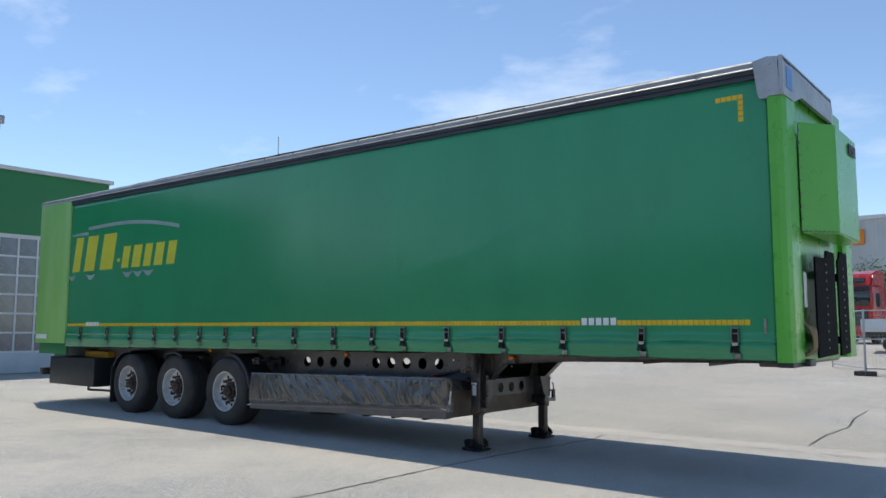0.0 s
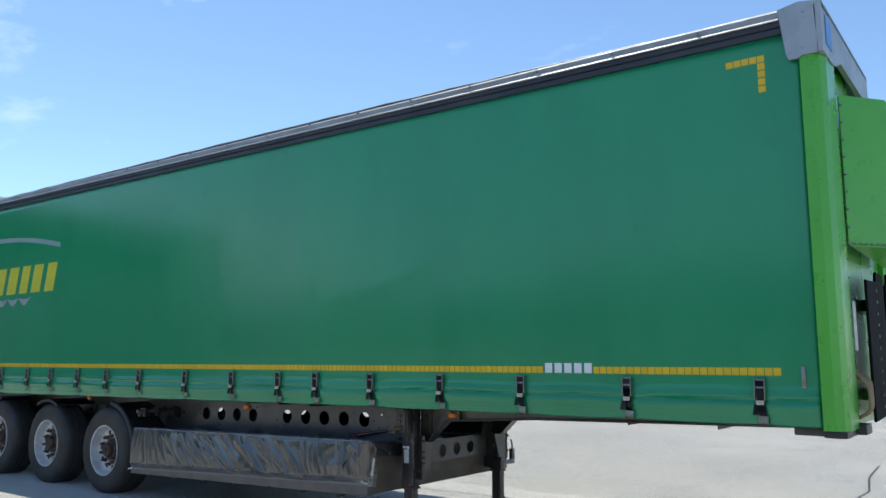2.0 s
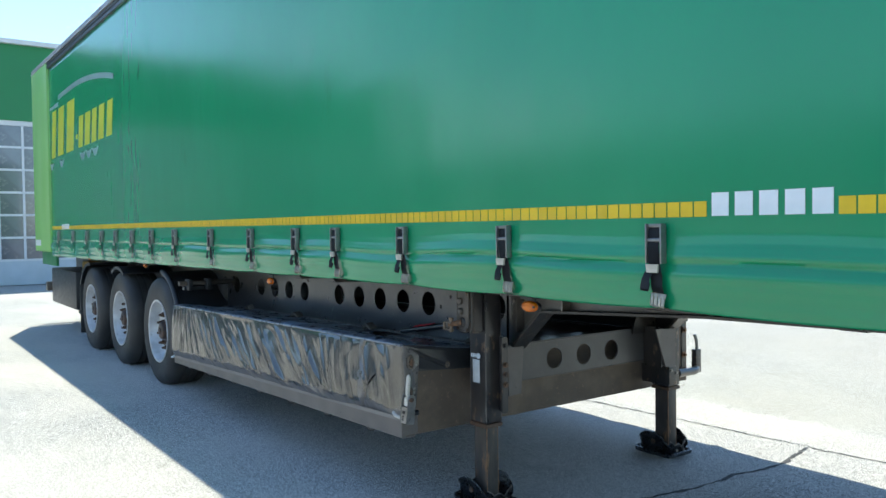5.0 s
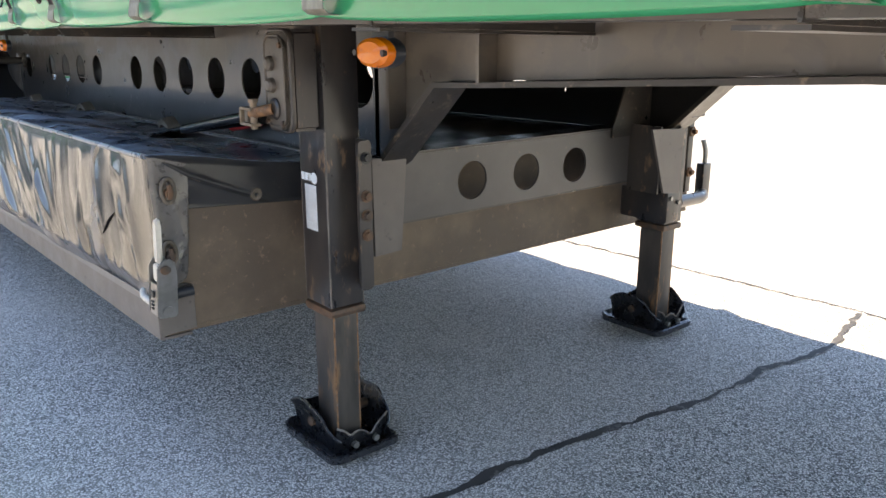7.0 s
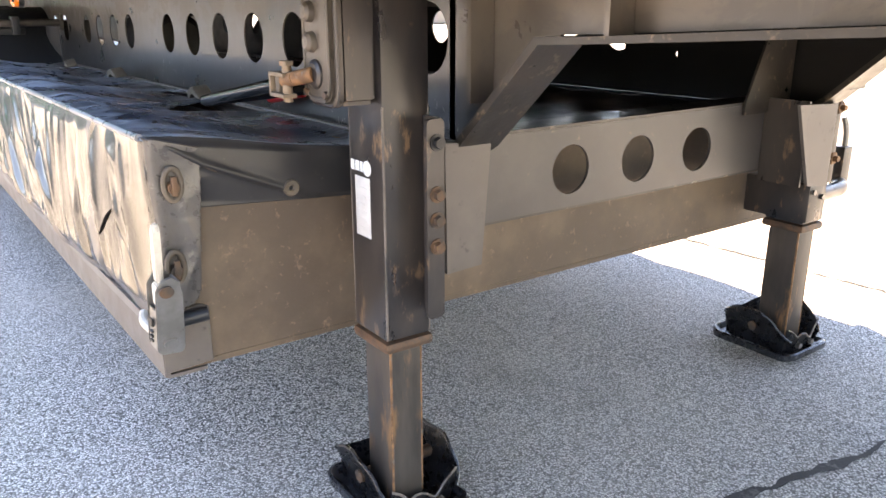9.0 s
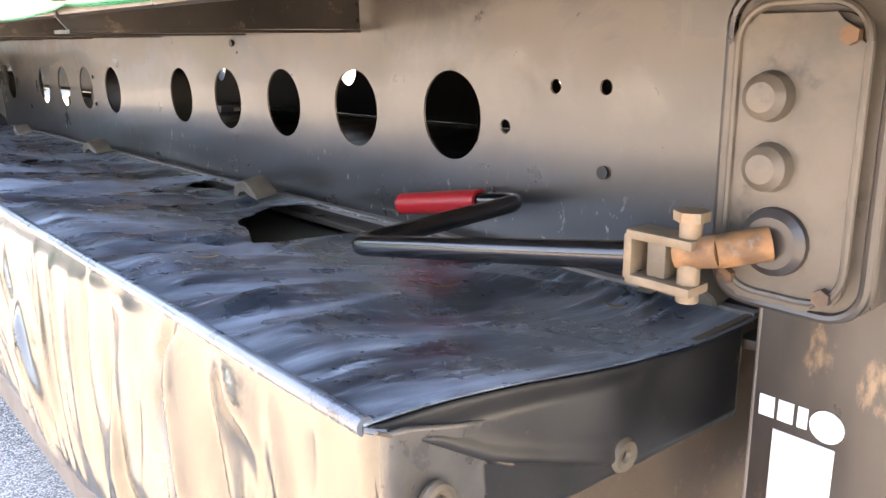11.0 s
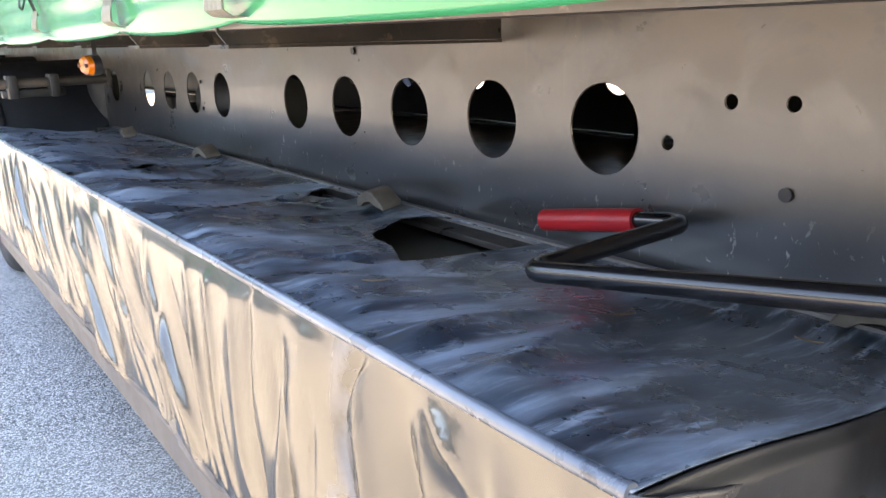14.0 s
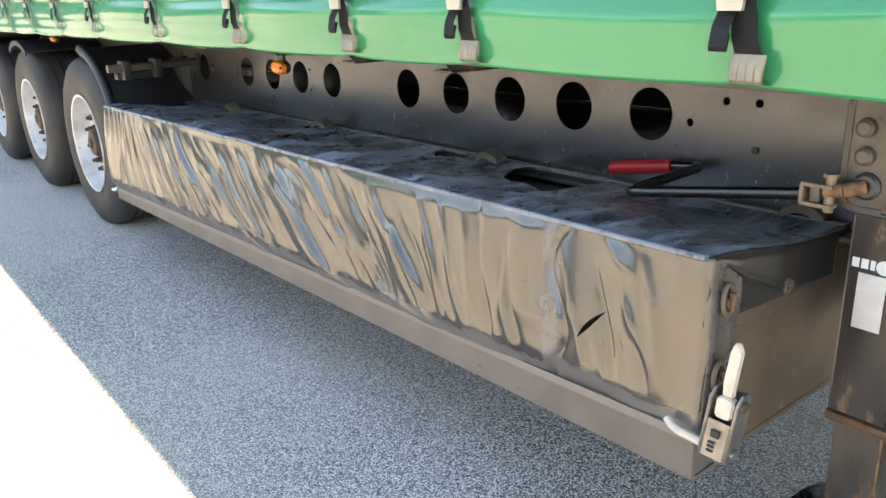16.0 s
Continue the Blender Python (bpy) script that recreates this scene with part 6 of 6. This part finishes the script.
def make_cab(x, y, rot):
    """Red tractor unit seen from the front."""
    z = lie(x, y)
    cab = thing("truck_cab", (0, 0, 0), "red truck tractor with a dark windscreen", "truck")
    bm = boxes((-1.22, 1.22, 0.0, 2.2, 0.95, 3.0), bevel=0.14)
    body = part("cab_body", bm, M_REDPAINT, cab)
    bm = bmesh.new()
    prism(bm, [(0.05, 2.95), (0.35, 3.62), (1.2, 3.85), (2.1, 3.85), (2.15, 2.95)], -1.15, 1.15, "yz")
    bmesh.ops.bevel(bm, geom=bm.edges[:], offset=0.08, segments=2, affect="EDGES")
    part("roof_fairing", bm, M_REDPAINT, cab)
    part("roof_window", boxes((-0.8, 0.8, 0.12, 0.30, 3.12, 3.42), bevel=0.03), M_CABGLASS, cab)
    part("windscreen", boxes((-1.08, 1.08, -0.03, 0.05, 1.95, 2.78), bevel=0.03), M_CABGLASS, cab, "dark windscreen")
    part("sun_visor", boxes((-1.12, 1.12, -0.22, -0.02, 2.80, 2.98), bevel=0.04), M_BLACK, cab)
    part("grille", boxes((-0.95, 0.95, -0.05, 0.03, 0.95, 1.80), bevel=0.03), M_BLACK, cab, "black grille")
    part("bumper", boxes((-1.22, 1.22, -0.12, 0.5, 0.42, 0.94), bevel=0.06), M_REDPAINT, cab)
    for s in (-1, 1):
        part("headlight", boxes((s * 1.0 - 0.17, s * 1.0 + 0.17, -0.14, -0.08, 0.66, 0.86), bevel=0.03), M_GLASS, cab)
        part("mirror", boxes((s * 1.42 - 0.10, s * 1.42 + 0.10, 0.05, 0.25, 1.9, 2.6), bevel=0.04), M_BLACK, cab)
        for yy in (0.7, 3.6):
            bm = lathe(bmesh.new(), [(0.0, -0.05), (0.28, -0.04), (0.30, 0.0), (0.46, 0.0), (0.51, 0.05), (0.51, 0.25), (0.46, 0.3), (0.0, 0.3)], (s * 1.2 if s < 0 else s * 0.9, yy, 0.51), 28, "x")
            part("wheel", bm, M_TYRE, cab)
    part("chassis", boxes((-0.45, 0.45, 0.5, 5.2, 0.55, 0.95)), M_CHASSIS, cab)
    cab.matrix_basis = pose(x, y, z, 0, 0, rot)


make_cab(6.4, 38.0, -8)


def make_van(x, y, rot):
    z = lie(x, y)
    van = thing("delivery_van", (0, 0, 0), "white delivery van parked across the yard", "van", "vans behind the trailer")
    bm = bmesh.new()
    prism(bm, [(0.0, 0.45), (0.0, 1.0), (0.15, 1.25), (0.85, 1.42), (1.55, 2.30), (1.9, 2.45), (5.2, 2.48), (5.3, 2.3), (5.3, 0.45)], -0.95, 0.95, "yz")
    bmesh.ops.bevel(bm, geom=bm.edges[:], offset=0.07, segments=2, affect="EDGES")
    part("van_body", bm, M_CARWHITE, van)
    bm = bmesh.new()
    sheet(bm, [-0.80, 0.80], [0, 1], lambda u, v: (u * (1 - 0.1 * v), 0.86 + 0.60 * v - 0.03, 1.47 + 0.76 * v))
    bmesh.ops.solidify(bm, geom=bm.faces[:], thickness=0.02)
    part("windscreen", bm, M_CABGLASS, van, "dark windscreen")
    part("grille", boxes((-0.6, 0.6, -0.03, 0.03, 0.75, 0.98), bevel=0.02), M_BLACK, van)
    part("bumper", boxes((-0.92, 0.92, -0.08, 0.2, 0.30, 0.70), bevel=0.04), M_CARWHITE, van)
    for s in (-1, 1):
        part("headlight", boxes((s * 0.72 - 0.15, s * 0.72 + 0.15, -0.02, 0.10, 0.86, 1.06), bevel=0.03), M_GLASS, van)
        for yy in (0.9, 4.3):
            bm = lathe(bmesh.new(), [(0.0, 0.0), (0.2, 0.0), (0.22, 0.02), (0.32, 0.02), (0.34, 0.06), (0.34, 0.2), (0.0, 0.2)], (s * 0.97 if s < 0 else 0.78, yy, 0.34), 24, "x")
            part("wheel", bm, M_TYRE, van)
    van.matrix_basis = pose(x, y, z, 0, 0, rot)


make_van(-16.8, 22.0, -35)
make_van(-13.3, 21.9, -35)
make_van(-8.6, 22.8, -35)


def make_skip(x, y, rot, material, label):
    """A steel container with ribbed walls."""
    c = thing("container", (0, 0, 0), label, "container")
    part("container_body", boxes((-1.1, 1.1, 0, 3.4, 0.05, 1.75), bevel=0.04), material, c)
    for i in range(5):
        part("rib", boxes((-1.0 + 0.48 * i, -0.92 + 0.48 * i, -0.06, -0.001, 0.08, 1.70)), material, c)
    part("top_rim", boxes((-1.15, 1.15, -0.05, 3.45, 1.751, 1.83), bevel=0.02), material, c)
    c.matrix_basis = pose(x, y, lie(x, y), 0, 0, rot)


M_MINT = surface("green_container_paint", (0.03, 0.42, 0.17), (0.025, 0.36, 0.14), 1, rough=(0.4, 0.5))
M_ROSE = surface("pale_rose_paint", (0.60, 0.42, 0.42), (0.54, 0.37, 0.37), 1, rough=(0.4, 0.5))
make_skip(-20.0, 22.2, -42, M_MINT, "green steel container standing in the yard")
make_skip(-23.6, 22.4, -42, M_ROSE, "pale rose container standing in the yard")


def make_parked_trailer(x, y, rot, pale):
    t = thing("parked_trailer", (0, 0, 0), "pale box semi-trailer parked far across the yard", "semi-trailer", "trailers parked far off")
    part("body", boxes((-6.5, 6.5, -1.25, 1.25, 1.2, 3.9), bevel=0.04), M_CARWHITE if pale else M_WALL_D, t)
    part("frame", boxes((-6.3, 6.3, -0.6, 0.6, 0.85, 1.2)), M_CHASSIS, t)
    part("pallet_box", boxes((-0.6, 2.2, -1.2, 1.2, 0.45, 1.0)), M_DARK, t)
    for lx in (3.6,):
        for s in (-1, 1):
            part("landing_leg", boxes((lx - 0.07, lx + 0.07, s * 0.9 - 0.07, s * 0.9 + 0.07, 0.0, 1.2)), M_CHASSIS, t)
    for wx in (-4.4, -3.1, -1.8):
        for s in (-1, 1):
            bm = lathe(bmesh.new(), [(0.0, 0.02), (0.28, 0.0), (0.30, 0.03), (0.46, 0.0), (0.51, 0.05), (0.51, 0.3), (0.0, 0.3)], (wx, -1.24 if s < 0 else 0.94, 0.51), 24)
            part("wheel", bm, M_TYRE, t)
    t.matrix_basis = pose(x, y, lie(x, y), 0, 0, rot)


for i, (px, py, rz, pale) in enumerate(((-12.5, 49, 8, True), (-27, 52, 5, False), (1.0, 56, 40, True), (-42, 54, 6, True))):
    make_parked_trailer(px, py, rz, pale)


def make_small_trailer(x, y, rot):
    """Low white flatbed with dropsides."""
    t = thing("flatbed_trailer", (0, 0, 0), "small flatbed trailer with white dropsides", "trailer")
    part("bed", boxes((-2.2, 2.2, -1.0, 1.0, 0.86, 0.94)), M_FRAME_W, t)
    for s in (-1, 1):
        part("dropside", boxes((-2.2, 2.2, s * 1.0 - 0.02, s * 1.0 + 0.02, 0.94, 1.40), bevel=0.01), M_CARWHITE, t)
    part("tailboard", boxes((-2.22, -2.18, -0.98, 0.98, 0.94, 1.40), bevel=0.01), M_CARWHITE, t)
    part("frame", boxes((-2.1, 2.1, -0.5, -0.4, 0.62, 0.86), (-2.1, 2.1, 0.4, 0.5, 0.62, 0.86)), M_CHASSIS, t)
    for wx in (-1.1, -0.3):
        for s in (-1, 1):
            bm = lathe(bmesh.new(), [(0.0, 0.02), (0.19, 0.0), (0.21, 0.03), (0.32, 0.0), (0.35, 0.04), (0.35, 0.2), (0.0, 0.2)], (wx, -1.0 if s < 0 else 0.8, 0.35), 24)
            part("wheel", bm, M_TYRE, t)
    t.matrix_basis = pose(x, y, lie(x, y), 0, 0, rot)


make_small_trailer(10.65, 31.0, 4)

# temporary mesh fence
bm = bmesh.new()
for u in (0.0, 3.4):
    rod(bm, (u, 0, 0.1), (u, 0, 2.0), 0.024, 10)
for z in (0.22, 1.1, 1.96):
    rod(bm, (0, 0, z), (3.4, 0, z), 0.018, 8)
frame_me = finish("fence_panel", bm, M_GALV)
bm = bmesh.new()
for i in range(1, 34):
    rod(bm, (0.1 * i, 0, 0.22), (0.1 * i, 0, 1.96), 0.002, 4)
for i in range(1, 9):
    rod(bm, (0, 0, 0.22 + 0.2 * i), (3.4, 0, 0.22 + 0.2 * i), 0.002, 4)
wire_me = finish("wire_mesh", bm, M_GALV)
block_me = finish("foot_block", boxes((-0.3, 0.3, -0.11, 0.11, 0, 0.14), bevel=0.02), M_TAR)
for i in range(4):
    fx, fy = 10.62 + 3.55 * max(0, i - 1), 19.2 + 0.25 * max(0, i - 1) + (0.12 if i == 0 else 0)
    f = tagged(new("fence_panel", frame_me), "galvanised temporary fence panel on a block foot", "fence", "temporary fence panels")
    f.matrix_basis = pose(fx, fy, lie(fx, fy), 0, 0, 4 if i else 118)
    for nm, me in (("wire_mesh", wire_me), ("foot_block", block_me)):
        o = new(nm, me)
        o.parent = f


def make_mast(x, y, h):
    m = thing("floodlight_mast", (x, y, 0), "tall steel mast with a cluster of floodlights", "floodlight mast")
    part("pole", rod(bmesh.new(), (x, y, 0), (x, y, h), 0.35, 14, 0.2), M_GALV, m)
    part("crossbar", boxes((x - 0.1, x + 0.1, y - 1.5, y + 1.5, h - 0.15, h + 0.02)), M_GALV, m)
    for dy, dz in ((-0.85, 0.35), (-0.3, 0.35), (0.5, 0.45), (0.85, 0.1), (0.6, -0.5)):
        part("floodlight", boxes((x - 0.15, x + 0.25, y + 1.5 * dy - 0.45, y + 1.5 * dy + 0.45, h + 1.5 * dz - 0.4, h + 1.5 * dz + 0.45), bevel=0.05), M_GALV, m)


make_mast(-67.1, 23.1, 22.1)
mast = thing("aerial_pole", (-29.2, 29.0, 0), "thin aerial pole on the skyline", "aerial pole")
part("pole", rod(bmesh.new(), (-29.2, 29, 0), (-29.2, 29, 15.5), 0.07, 10, 0.03), M_GALV, mast)


def make_tree(x, y, h, seed):
    rng = random.Random(seed)
    z = lie(x, y)
    tree = thing("tree", (x, y, z), "leafy green tree beside the warehouse", "tree", "trees by the warehouse")
    bm = bent_tube(bmesh.new(), [(x, y, z), (x + 0.1, y, z + h * 0.3), (x - 0.05, y + 0.1, z + h * 0.75)], 0.10, 0.3, 8)
    tips = []
    for i in range(12):
        a, r = rng.uniform(0, 6.28), rng.uniform(0.5, 1.0) * h * 0.33
        base = Vector((x, y, z + h * rng.uniform(0.25, 0.65)))
        tip = base + Vector((r * math.cos(a), r * math.sin(a), h * rng.uniform(0.12, 0.33)))
        rod(bm, base, tip, 0.035, 6, 0.012)
        tips.append(tip)
    part("trunk", bm, M_BARK, tree)
    bm = bmesh.new()
    for tip in tips + [Vector((x, y, z + h * 0.9))]:
        for k in range(90):
            p = tip + Vector([rng.gauss(0, h * 0.075) for _ in range(3)])
            n = Vector([rng.uniform(-1, 1) for _ in range(3)]).normalized()
            u, s = n.orthogonal().normalized(), rng.uniform(0.05, 0.11)
            v = n.cross(u)
            bm.faces.new([bm.verts.new(p + s * (a * u + b * v)) for a, b in ((-1, 0), (0, -0.5), (1, 0), (0, 0.5))])
    tagged(part("crown", bm, M_LEAF, tree), kind="stuff")


for i, (tx, ty, th) in enumerate(((4.4, 52, 5.3), (6.3, 50, 4.4), (7.8, 53, 4.6), (9.7, 51, 4.8), (12.2, 54, 5.2), (2.2, 55, 4.4))):
    make_tree(tx, ty, th, 20 + i)

# a few dry leaves on the tarpaulin
bm = bmesh.new()
sheet(bm, spread(-0.016, 0.016, 6), spread(-0.0035, 0.0035, 2), lambda u, v: (u, v * (1 - (u / 0.017) ** 2), 0.002 * (u / 0.016) ** 2 + 0.0015 * abs(v) / 0.0035))
bmesh.ops.solidify(bm, geom=bm.faces[:], thickness=0.0006)
leaf_me = finish("dry_leaf", bm, M_STRAW)
for lx, ly, lr in ((9.362, 0.069, 0.95), (9.54, 0.305, 1.0), (9.70, 0.44, 0.2)):
    o = tagged(new("dry_leaf", leaf_me), "small dry brown leaf on the black tarpaulin", "leaf", "fallen leaves")
    o.location, o.rotation_euler = (lx, ly, top_z(lx, ly) + 0.002), (0, 0, lr)
